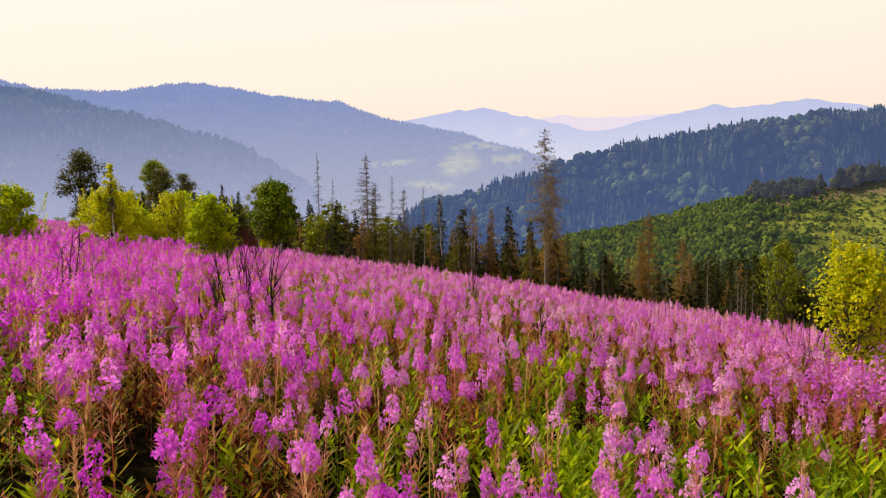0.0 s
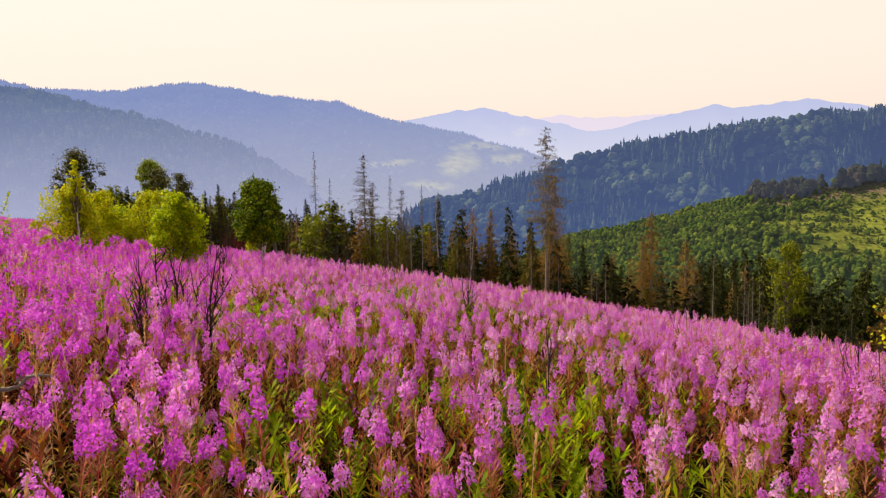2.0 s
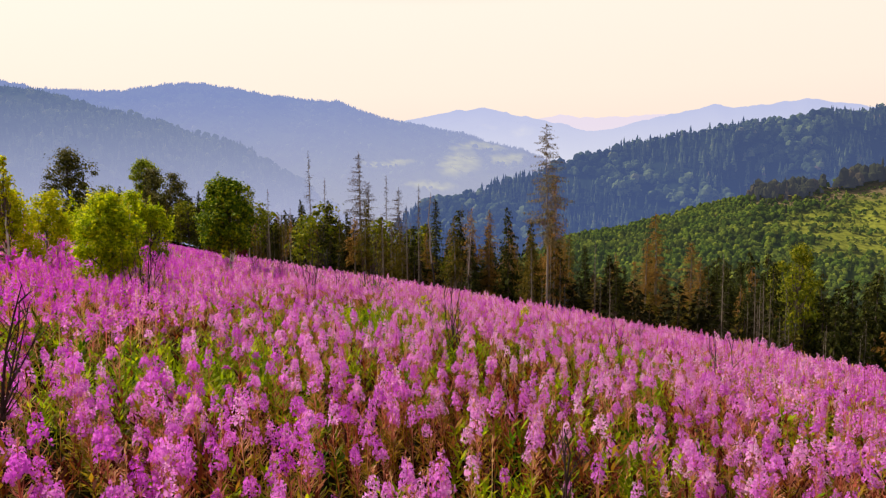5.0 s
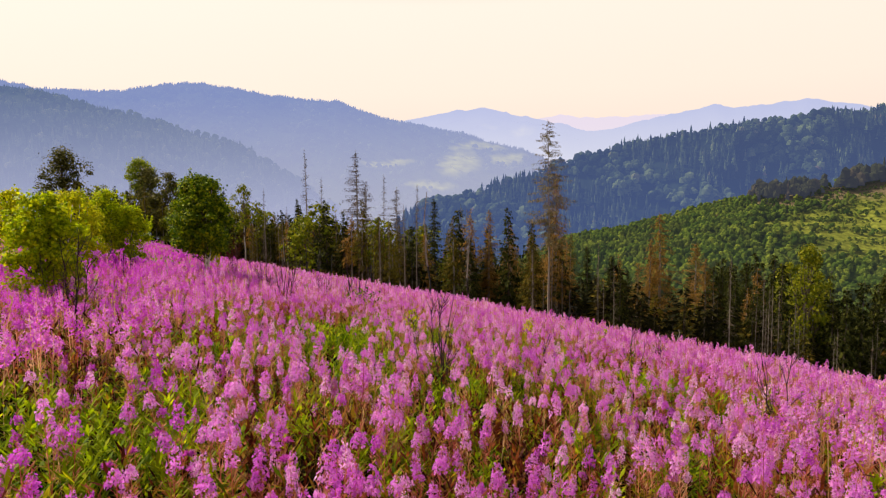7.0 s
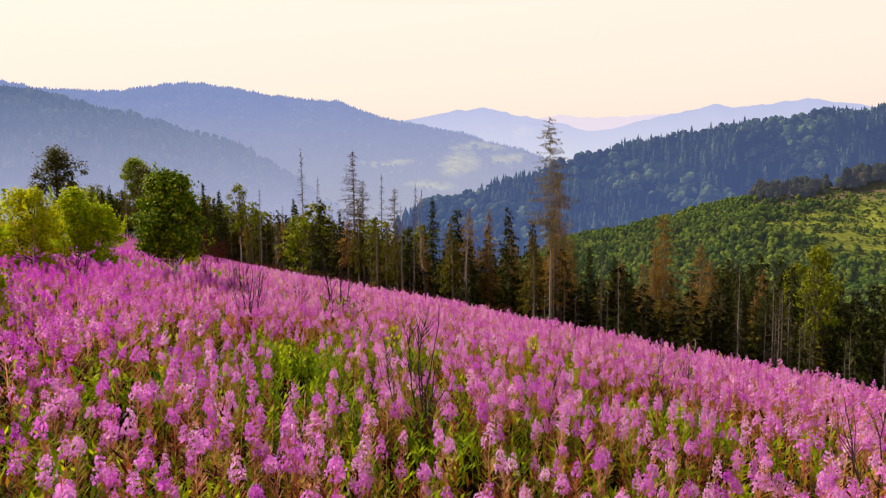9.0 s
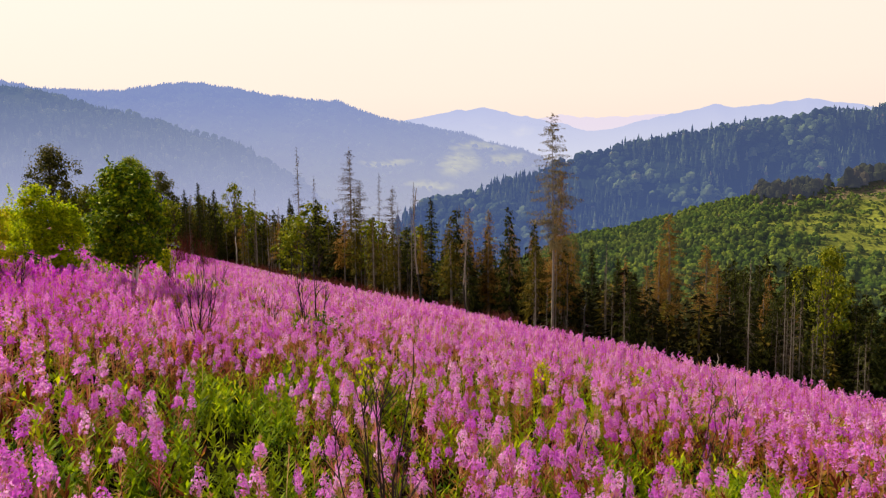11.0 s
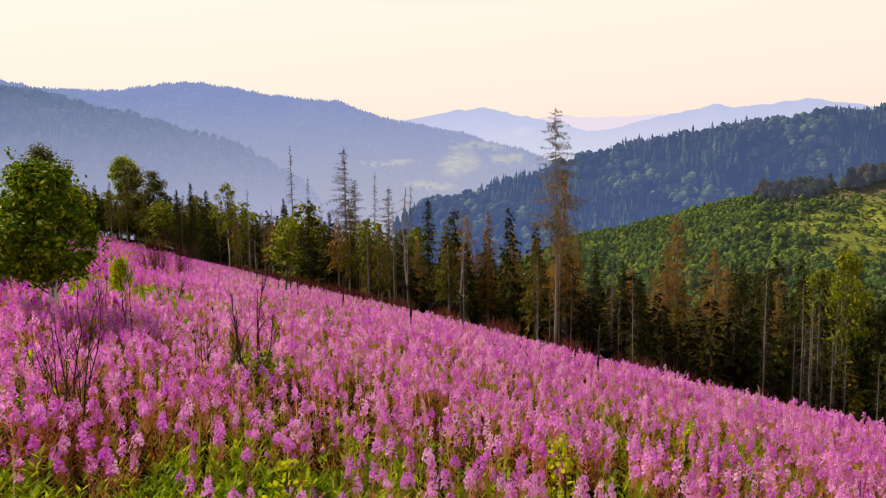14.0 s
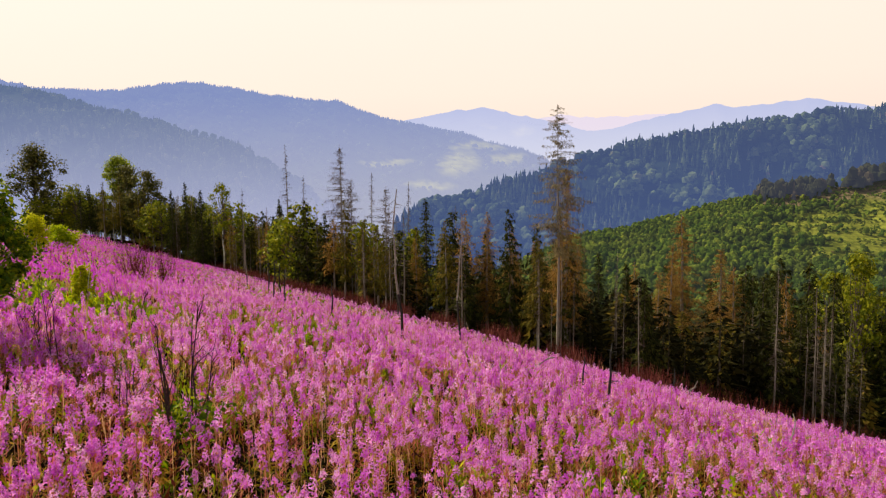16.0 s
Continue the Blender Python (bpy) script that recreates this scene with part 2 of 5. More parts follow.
# ---------- mesh helpers ----------
class Soup:
    """Collects triangles and quads of many small pieces for one mesh."""

    def __init__(self):
        self.v, self.q, self.t, self.qm, self.tm, self.count = [], [], [], [], [], 0
        self.own, self.gen = [], np.random.default_rng(3)

    def add(self, verts, quads=None, tris=None, mat=0):
        verts = np.asarray(verts, float).reshape(-1, 3)
        if quads is not None and len(quads):
            quads = np.asarray(quads, int).reshape(-1, 4)
            self.q.append(quads + self.count)
            self.qm.append(np.full(len(quads), mat))
        if tris is not None and len(tris):
            tris = np.asarray(tris, int).reshape(-1, 3)
            self.t.append(tris + self.count)
            self.tm.append(np.full(len(tris), mat))
        self.v.append(verts)
        self.own.append(np.full(len(verts), 0.5))
        self.count += len(verts)

    def arrays(self):
        v = np.concatenate(self.v)
        q = np.concatenate(self.q) if self.q else np.zeros((0, 4), int)
        t = np.concatenate(self.t) if self.t else np.zeros((0, 3), int)
        qm = np.concatenate(self.qm) if self.qm else np.zeros(0, int)
        tm = np.concatenate(self.tm) if self.tm else np.zeros(0, int)
        return v, q, t, qm, tm

    def spread(self, template, place, turn, size, lean=None):
        """Many copies of another soup's pieces: place (n,3), turn (n), size (n) or (n,3), lean (n,2)."""
        v, q, t, qm, tm = template
        n, k = len(place), len(v)
        if n == 0:
            return
        size = np.asarray(size, float)
        size = np.repeat(size[:, None], 3, 1) if size.ndim == 1 else size
        w = v[None] * size[:, None]
        c, s = np.cos(turn)[:, None], np.sin(turn)[:, None]
        x, y, z = w[..., 0] * c - w[..., 1] * s, w[..., 0] * s + w[..., 1] * c, w[..., 2]
        if lean is not None:
            x, y = x + z * lean[:, :1], y + z * lean[:, 1:]
        w = np.stack([x, y, z], -1) + np.asarray(place)[:, None]
        off = (np.arange(n) * k + self.count)[:, None, None]
        if len(q):
            self.q.append((q[None] + off).reshape(-1, 4))
            self.qm.append(np.tile(qm, n))
        if len(t):
            self.t.append((t[None] + off).reshape(-1, 3))
            self.tm.append(np.tile(tm, n))
        self.v.append(w.reshape(-1, 3))
        self.own.append(np.repeat(self.gen.random(n), k))
        self.count += n * k

    def mesh(self, name, mats, smooth=False):
        v, q, t, qm, tm = self.arrays()
        me = bpy.data.meshes.new(name)
        me.vertices.add(len(v))
        me.vertices.foreach_set("co", v.astype(np.float32).ravel())
        me.loops.add(q.size + t.size)
        me.loops.foreach_set("vertex_index", np.concatenate([q.ravel(), t.ravel()]).astype(np.int32))
        me.polygons.add(len(q) + len(t))
        start = np.concatenate([np.arange(len(q)) * 4, q.size + np.arange(len(t)) * 3])
        me.polygons.foreach_set("loop_start", start.astype(np.int32))
        for m in mats:
            me.materials.append(m)
        me.polygons.foreach_set("material_index", np.concatenate([qm, tm]).astype(np.int32))
        me.polygons.foreach_set("use_smooth", np.full(len(start), smooth))
        own = np.concatenate(self.own)
        if np.ptp(own) > 0:
            me.attributes.new("plant", "FLOAT", "POINT").data.foreach_set("value", own.astype(np.float32))
        me.update(calc_edges=True)
        return me


def part(name, soup, mats, parent=None, label="", smooth=False):
    ob = new(name, soup.mesh(name, mats, smooth))
    if parent is not None:
        ob.parent = parent
    return tagged(ob, label)


def thing(name, label, category, group="", at=(0, 0, 0)):
    ob = new(name)
    ob.location = at
    ob.empty_display_size = 0.3
    return tagged(ob, label, category, group)


def stick(soup, points, radii, sides=5, mat=0):
    """A tapered round stick through the points."""
    pts = np.asarray(points, float)
    n = len(pts)
    d = np.gradient(pts, axis=0)
    d /= np.linalg.norm(d, axis=1)[:, None] + 1e-9
    ref = np.where(np.abs(d[:, 2:3]) > 0.9, np.array([[1.0, 0, 0]]), np.array([[0, 0, 1.0]]))
    a = np.cross(d, ref)
    a /= np.linalg.norm(a, axis=1)[:, None] + 1e-9
    b = np.cross(d, a)
    ang = np.linspace(0, 2 * np.pi, sides, endpoint=False)
    rings = pts[:, None] + np.asarray(radii, float)[:, None, None] * (a[:, None] * np.cos(ang)[None, :, None] + b[:, None] * np.sin(ang)[None, :, None])
    i = np.arange(n - 1)[:, None] * sides + np.arange(sides)[None]
    j = np.arange(n - 1)[:, None] * sides + (np.arange(sides)[None] + 1) % sides
    quads = np.stack([i, j, j + sides, i + sides], -1).reshape(-1, 4)
    soup.add(rings.reshape(-1, 3), quads, mat=mat)


def blades(soup, centre, along, across, mat=0):
    """Diamond-shaped leaves: centre (n,3), half vectors along and across (n,3)."""
    n = len(centre)
    v = np.stack([centre - along, centre + across, centre + along, centre - across], 1).reshape(-1, 3)
    soup.add(v, np.arange(4 * n).reshape(-1, 4), mat=mat)


def unit(rng, n):
    v = rng.normal(size=(n, 3))
    return v / np.linalg.norm(v, axis=1)[:, None]


# ---------- the lie of the land ----------
POWERS = [(i, j) for i in range(6) for j in range(6 - i)]
LAND = (-10.879, -12.882, -2.274, 2.028, -0.397, -0.307, -13.039, -5.475, 4.055, 0.383, -0.905, -5.739, 5.222, 1.157, -0.885,
        -0.72, 0.86, -0.718, -0.123, -0.832, -0.066)


def dip(x, y):
    """How far the meadow sinks towards the foot of the wood."""
    return 0.75 * np.exp(-((x - 15) / 13) ** 2 - ((y - 57) / 14) ** 2) + 1.3 * np.exp(-((x + 72) / 26) ** 2 - ((y - 141) / 20) ** 2)


def land(x, y):
    """Height of the ground; the eye starts at height 0."""
    x, y = np.asarray(x, float), np.asarray(y, float)
    cx, cy = np.clip(x, -115, 95), np.clip(y, -15, 185)
    u, w = cx / 60, cy / 60 - 1
    z = sum(c * u ** i * w ** j for c, (i, j) in zip(LAND, POWERS))
    out = np.hypot(x - cx, y - cy)
    z = z - 0.30 * out - dip(x, y)
    bumps = 0.10 * np.sin(x * 0.9 + 1.3 * np.sin(y * 0.5)) * np.sin(y * 0.8 + 0.7) + 0.06 * np.sin(x * 2.1 + y * 1.7)
    far = np.clip((np.hypot(x, y) - 60) / 60, 0, 1)
    return np.maximum(z + bumps * (1 - 0.5 * far), -170 + 0.001 * out)


def ground_sheet():
    rings = np.concatenate([np.arange(0.0, 40, 0.8), 40 * 1.035 ** np.arange(0, 141)])
    ang = np.linspace(0, 2 * np.pi, 241)[:-1]
    x = (rings[:, None] * np.cos(ang)[None])
    y = (rings[:, None] * np.sin(ang)[None]) + 10
    v = np.stack([x, y, land(x, y)], -1).reshape(-1, 3)
    n, k = len(rings), len(ang)
    i = np.arange(n - 1)[:, None] * k + np.arange(k)[None]
    j = np.arange(n - 1)[:, None] * k + (np.arange(k)[None] + 1) % k
    s = Soup()
    s.add(v, np.stack([i, i + k, j + k, j], -1).reshape(-1, 4))
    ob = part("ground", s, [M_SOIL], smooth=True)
    tagged(ob, "sloping dark meadow soil under dead litter", "ground", kind="structure")


ground_sheet()


# ---------- hills ----------
def smooth_noise(rng, shape, cells):
    """Value noise on a grid, several octaves."""
    total = np.zeros(shape)
    for o in range(5):
        cu, cv = max(2, int(cells[0] * 2 ** o)), max(2, int(cells[1] * 2 ** o))
        g = rng.normal(size=(cu + 2, cv + 2))
        a, b = np.linspace(0, cu, shape[0]), np.linspace(0, cv, shape[1])
        i, j = a.astype(int), b.astype(int)
        fa, fb = (a - i)[:, None], (b - j)[None]
        fa, fb = fa * fa * (3 - 2 * fa), fb * fb * (3 - 2 * fb)
        total += 0.5 ** o * ((g[i][:, j] * (1 - fa) + g[i + 1][:, j] * fa) * (1 - fb) + (g[i][:, j + 1] * (1 - fa) + g[i + 1][:, j + 1] * fa) * fb)
    return total


class Hill:
    """A slope that falls from a crest line towards the eye. crest: rows of (tangent of bearing, tangent of elevation)."""

    def __init__(self, name, crest, crest_far, foot_far, foot_z, mat, rough, label, seed, nu=260, nv=70, curve=1.0):
        rng = np.random.default_rng(seed)
        a = np.linspace(crest[0][0], crest[-1][0], nu)
        b = np.interp(a, [c[0] for c in crest], [c[1] for c in crest])
        for w in (0.011, 0.004):
            b = b + w * 0.10 * np.interp(a, np.arange(a[0], a[-1] + 2 * w, w), rng.normal(size=len(np.arange(a[0], a[-1] + 2 * w, w))))
        far = np.interp(a, [a[0], a[-1]], crest_far)
        near = np.interp(a, [a[0], a[-1]], foot_far)
        top = np.stack([a * far, far, b * far], -1)
        foot = np.stack([a * near, near, np.full(nu, foot_z)], -1)
        v = np.linspace(0, 1, nv)
        p = top[:, None] * (1 - v)[None, :, None] + foot[:, None] * v[None, :, None]
        h = (1 - v) ** curve
        p[..., 2] = foot_z + (top[:, None, 2] - foot_z) * h[None]
        nz = smooth_noise(rng, (nu, nv), (9, 3))
        swing = np.minimum(1, v * 5)[None] * rough
        p[..., 2] += nz * swing * 0.5
        p[..., 1] += nz * swing * 1.2
        back = top + np.array([0, 1, 0]) * (far * 0.25)[:, None]
        back[:, 2] = foot_z
        self.front = p
        full = np.concatenate([back[:, None], p], 1)
        k = nv + 1
        i = (np.arange(nu - 1)[:, None] * k + np.arange(nv)[None])
        s = Soup()
        s.add(full.reshape(-1, 3), np.stack([i, i + 1, i + k + 1, i + k], -1).reshape(-1, 4))
        self.ob = part(name, s, [mat], smooth=True)
        tagged(self.ob, label, "hill", kind="structure")
        self.rng = rng

    def openness(self, p, meadows):
        """How far a place lies in one of the open meadows, 0 to 1."""
        a, b = p[..., 0] / p[..., 1], p[..., 2] / p[..., 1]
        b = b + 0.003 * np.sin(a * 60) + 0.001 * np.sin(a * 300)
        d = [((a - a0) / wa) ** 2 + ((b - b0) / wb) ** 2 for a0, b0, wa, wb in meadows]
        return np.clip(1.3 - 1.1 * np.min(d, axis=0), 0, 1)

    def corners(self):
        me = self.ob.data
        co = np.empty(len(me.vertices) * 3, np.float32)
        me.vertices.foreach_get("co", co)
        return co.reshape(-1, 3)

    def paint(self, mark, values):
        """Writes a cover of grass or scrub into the ground."""
        self.ob.data.attributes.new(mark, "FLOAT", "POINT").data.foreach_set("value", np.asarray(values, np.float32))

    def spots(self, n, v0=0.0, v1=1.0, power=1.0):
        nu, nv = self.front.shape[:2]
        u = self.rng.random(n) * (nu - 1.01)
        v = (v0 + (v1 - v0) * self.rng.random(n) ** power) * (nv - 1.01)
        i, j = u.astype(int), v.astype(int)
        fu, fv = (u - i)[:, None], (v - j)[:, None]
        g = self.front
        return (g[i, j] * (1 - fu) + g[i + 1, j] * fu) * (1 - fv) + (g[i, j + 1] * (1 - fu) + g[i + 1, j + 1] * fu) * fv


def cone_tree(rng, tiers=3, sides=5):
    """Far conifer of unit height."""
    s = Soup()
    for k in range(tiers):
        z0, z1 = k / tiers * 0.85, min(1.0, (k + 1.9) / tiers * 0.85 + (0.15 if k == tiers - 1 else 0))
        rad = 0.17 * (1 - k / tiers * 0.75)
        ang = np.linspace(0, 2 * np.pi, sides, endpoint=False) + rng.random() * 3
        rr = rad * rng.uniform(0.7, 1.3, sides)
        ring = np.stack([rr * np.cos(ang), rr * np.sin(ang), z0 + rng.uniform(-0.03, 0.03, sides)], -1)
        v = np.concatenate([ring, [[0, 0, z1]]])
        s.add(v, tris=[(i, (i + 1) % sides, sides) for i in range(sides)])
    return s.arrays()


def round_tree(rng, lumps=2):
    """Far broadleaf crown of unit height: uneven lumps round a short stem."""
    s = Soup()
    for k in range(lumps):
        c = np.array([*rng.uniform(-0.20, 0.20, 2), 0.30 + 0.42 * (k + rng.random()) / lumps])
        ang = np.linspace(0, 2 * np.pi, 6, endpoint=False) + rng.random()
        rad = rng.uniform(0.20, 0.30) * (1.25 if lumps < 3 else 1)
        low = np.stack([np.cos(ang), np.sin(ang), np.full(6, -0.55)], -1) * rng.uniform(0.7, 1.1, (6, 1))
        up = np.stack([0.75 * np.cos(ang + 0.5), 0.75 * np.sin(ang + 0.5), np.full(6, 0.6)], -1) * rng.uniform(0.7, 1.2, (6, 1))
        v = np.concatenate([low, up, [[0, 0, 1.1]]]) * rad + c
        tri = []
        for i in range(6):
            j = (i + 1) % 6
            tri += [(i, j, 6 + i), (j, 6 + j, 6 + i), (6 + i, 6 + j, 12)]
        s.add(v, tris=tri)
    return s.arrays()


def forest(name, spots, templates, h0, h1, mat, rng, label, wide=1.0):
    s = Soup()
    pick = rng.integers(0, len(templates), len(spots))
    for k, t in enumerate(templates):
        p = spots[pick == k]
        lo, hi = (b if np.isscalar(b) else b[pick == k] for b in (h0, h1))
        h = rng.uniform(lo, hi, len(p))
        s.spread(t, p - np.array([0, 0, 0.05]) * h[:, None], rng.uniform(0, 6.28, len(p)), np.stack([h * wide, h * wide, h], -1))
    ob = part(name, s, [mat])
    return tagged(ob, label, "forest", kind="stuff")


WOOD_BITS = [(0, (0.008, 0.02, 0.008)), (0.5, (0.05, 0.08, 0.02)), (0.85, (0.15, 0.20, 0.05)), (1, (0.24, 0.24, 0.09))]
# each slope's haze is a glow in its material, given as heights and colours
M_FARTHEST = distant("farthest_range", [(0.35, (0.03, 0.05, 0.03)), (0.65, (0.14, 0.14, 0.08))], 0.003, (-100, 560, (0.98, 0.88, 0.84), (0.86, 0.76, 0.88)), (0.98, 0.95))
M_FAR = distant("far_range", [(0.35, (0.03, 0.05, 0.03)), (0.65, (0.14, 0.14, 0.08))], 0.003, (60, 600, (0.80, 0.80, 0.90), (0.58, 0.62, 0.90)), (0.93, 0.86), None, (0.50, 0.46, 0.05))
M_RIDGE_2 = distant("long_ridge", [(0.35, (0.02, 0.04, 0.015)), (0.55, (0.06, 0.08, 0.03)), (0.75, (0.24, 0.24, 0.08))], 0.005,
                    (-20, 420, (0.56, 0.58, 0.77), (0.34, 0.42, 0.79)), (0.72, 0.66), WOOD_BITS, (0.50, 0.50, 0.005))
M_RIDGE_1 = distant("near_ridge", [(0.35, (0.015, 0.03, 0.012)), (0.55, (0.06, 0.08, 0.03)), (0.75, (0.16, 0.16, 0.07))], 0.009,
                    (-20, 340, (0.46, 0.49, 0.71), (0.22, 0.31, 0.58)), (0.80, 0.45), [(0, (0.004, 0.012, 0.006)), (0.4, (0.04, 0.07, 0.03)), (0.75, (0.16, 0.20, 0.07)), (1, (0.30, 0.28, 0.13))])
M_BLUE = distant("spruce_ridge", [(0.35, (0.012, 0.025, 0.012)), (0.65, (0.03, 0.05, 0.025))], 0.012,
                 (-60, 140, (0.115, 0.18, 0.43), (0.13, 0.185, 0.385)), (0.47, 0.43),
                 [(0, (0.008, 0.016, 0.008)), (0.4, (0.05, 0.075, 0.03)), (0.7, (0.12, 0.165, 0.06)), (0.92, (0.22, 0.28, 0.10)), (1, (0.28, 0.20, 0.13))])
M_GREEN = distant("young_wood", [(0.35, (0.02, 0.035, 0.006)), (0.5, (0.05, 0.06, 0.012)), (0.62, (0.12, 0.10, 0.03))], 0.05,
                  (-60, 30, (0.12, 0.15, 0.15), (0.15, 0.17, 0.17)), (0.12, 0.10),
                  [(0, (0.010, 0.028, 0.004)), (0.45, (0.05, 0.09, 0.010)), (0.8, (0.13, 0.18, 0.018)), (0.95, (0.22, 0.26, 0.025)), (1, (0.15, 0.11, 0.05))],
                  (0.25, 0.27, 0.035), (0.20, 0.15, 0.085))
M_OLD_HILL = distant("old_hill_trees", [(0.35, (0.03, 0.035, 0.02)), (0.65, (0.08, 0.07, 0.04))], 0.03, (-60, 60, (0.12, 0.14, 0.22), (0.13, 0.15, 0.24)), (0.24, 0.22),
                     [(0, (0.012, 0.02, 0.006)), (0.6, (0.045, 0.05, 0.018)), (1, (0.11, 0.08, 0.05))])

CREST_FARTHEST = [(-0.05, 0.115), (0.0, 0.122), (0.05, 0.131), (0.085, 0.130), (0.115, 0.134), (0.15, 0.129), (0.19, 0.1305), (0.234, 0.131), (0.28, 0.132), (0.33, 0.128), (0.45, 0.12)]
CREST_FAR = [(-0.30, 0.11), (-0.157, 0.127), (-0.099, 0.138), (-0.025, 0.149), (-0.005, 0.149), (0.033, 0.138), (0.07, 0.130), (0.12, 0.121), (0.16, 0.108), (0.20, 0.110),
             (0.25, 0.123), (0.288, 0.131), (0.323, 0.137), (0.363, 0.147), (0.394, 0.141), (0.438, 0.144), (0.506, 0.152), (0.55, 0.146), (0.70, 0.125)]
CREST_2 = [(-1.1, 0.20), (-0.859, 0.215), (-0.797, 0.202), (-0.755, 0.196), (-0.651, 0.19), (-0.528, 0.202), (-0.448, 0.193), (-0.379, 0.179), (-0.311, 0.168),
           (-0.252, 0.163), (-0.195, 0.14), (-0.137, 0.125), (-0.09, 0.115), (-0.033, 0.104), (0.014, 0.089), (0.07, 0.073), (0.126, 0.046), (0.22, -0.02)]
CREST_1 = [(-1.15, 0.22), (-0.86, 0.206), (-0.797, 0.197), (-0.745, 0.186), (-0.674, 0.163), (-0.603, 0.144), (-0.522, 0.118), (-0.452, 0.098), (-0.384, 0.063),
           (-0.335, 0.038), (-0.296, 0.008), (-0.22, -0.05)]
CREST_BLUE = [(-0.16, -0.05), (-0.101, -0.02), (-0.034, 0.002), (0.032, 0.028), (0.088, 0.040), (0.135, 0.056), (0.18, 0.070), (0.226, 0.083), (0.262, 0.089),
              (0.324, 0.100), (0.395, 0.113), (0.447, 0.116), (0.499, 0.117), (0.55, 0.128), (0.601, 0.132), (0.625, 0.134), (0.90, 0.16)]
CREST_GREEN = [(-0.02, -0.14), (0.089, -0.092), (0.136, -0.066), (0.219, -0.056), (0.309, -0.030), (0.398, -0.008), (0.43, 0.0), (0.486, 0.006), (0.555, 0.014),
               (0.63, 0.026), (0.90, 0.04)]

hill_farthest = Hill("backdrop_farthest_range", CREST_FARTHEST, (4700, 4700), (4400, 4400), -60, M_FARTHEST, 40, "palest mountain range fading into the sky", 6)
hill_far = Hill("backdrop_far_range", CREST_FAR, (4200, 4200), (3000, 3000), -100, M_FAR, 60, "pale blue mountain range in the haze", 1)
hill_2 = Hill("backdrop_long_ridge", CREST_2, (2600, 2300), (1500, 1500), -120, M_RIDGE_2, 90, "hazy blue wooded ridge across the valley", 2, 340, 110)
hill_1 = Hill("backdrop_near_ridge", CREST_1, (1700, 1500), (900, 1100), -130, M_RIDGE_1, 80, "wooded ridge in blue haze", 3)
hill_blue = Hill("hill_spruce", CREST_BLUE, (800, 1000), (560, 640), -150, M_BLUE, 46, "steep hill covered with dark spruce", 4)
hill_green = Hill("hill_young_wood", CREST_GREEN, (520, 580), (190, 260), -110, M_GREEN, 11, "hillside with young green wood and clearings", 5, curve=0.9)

MEADOWS = ((-0.050, 0.058, 0.040, 0.022), (-0.020, 0.085, 0.050, 0.007), (0.030, 0.066, 0.035, 0.010), (-0.170, 0.060, 0.05, 0.006), (-0.10, 0.022, 0.05, 0.006))
FAR_MEADOWS = ((0.055, 0.108, 0.022, 0.009), (0.0, 0.118, 0.016, 0.004))
PASTURES = ((0.63, -0.06, 0.12, 0.065), (0.52, -0.05, 0.06, 0.028), (0.51, -0.095, 0.04, 0.014), (0.68, 0.0, 0.14, 0.025), (0.455, -0.045, 0.025, 0.008))


def brow(p):
    """How far a place lies in the cleared strip of brown scrub under the green hill's crest, 0 to 1."""
    a, b = p[..., 0] / p[..., 1], p[..., 2] / p[..., 1]
    below = np.interp(a, [c[0] for c in CREST_GREEN], [c[1] for c in CREST_GREEN]) - b + 0.004 * np.sin(a * 90)
    return np.clip(np.interp(a, (0.40, 0.44, 0.9), (0, 1, 1)) * np.clip((0.032 - below) / 0.010, 0, 1), 0, 1)


hill_2.paint("open", hill_2.openness(hill_2.corners(), MEADOWS))
hill_far.paint("open", hill_far.openness(hill_far.corners(), FAR_MEADOWS))
hill_green.paint("open", 0.9 * hill_green.openness(hill_green.corners(), PASTURES))
hill_green.paint("scrub", brow(hill_green.corners()))
rng = np.random.default_rng(11)
CONES = [cone_tree(rng, 5, 6) for _ in range(6)]
ROUNDS = [round_tree(rng, 5) for _ in range(6)]
SMALL_ROUNDS = [round_tree(rng, 3) for _ in range(6)]
LOWCONES = [cone_tree(rng, 3, 5) for _ in range(4)]
ridge_spots = np.concatenate([hill_2.spots(1800, 0, 0.02), hill_2.spots(5000, 0, 1, 1.5)])
ridge_spots = ridge_spots[hill_2.openness(ridge_spots, MEADOWS) < 0.25]
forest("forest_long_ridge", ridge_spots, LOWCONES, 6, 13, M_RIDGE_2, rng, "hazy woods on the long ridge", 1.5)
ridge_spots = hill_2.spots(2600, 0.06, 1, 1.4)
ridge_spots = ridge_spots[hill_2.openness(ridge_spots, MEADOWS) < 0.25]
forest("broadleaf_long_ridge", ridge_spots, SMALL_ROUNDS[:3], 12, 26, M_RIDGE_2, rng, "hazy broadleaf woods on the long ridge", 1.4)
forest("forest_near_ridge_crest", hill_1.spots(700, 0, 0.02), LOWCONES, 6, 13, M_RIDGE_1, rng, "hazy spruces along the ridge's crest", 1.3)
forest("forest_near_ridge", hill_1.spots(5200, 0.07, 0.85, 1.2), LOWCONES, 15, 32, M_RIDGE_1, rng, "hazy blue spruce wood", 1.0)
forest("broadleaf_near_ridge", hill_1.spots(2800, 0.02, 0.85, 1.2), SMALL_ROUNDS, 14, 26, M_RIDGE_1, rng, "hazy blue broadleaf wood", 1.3)


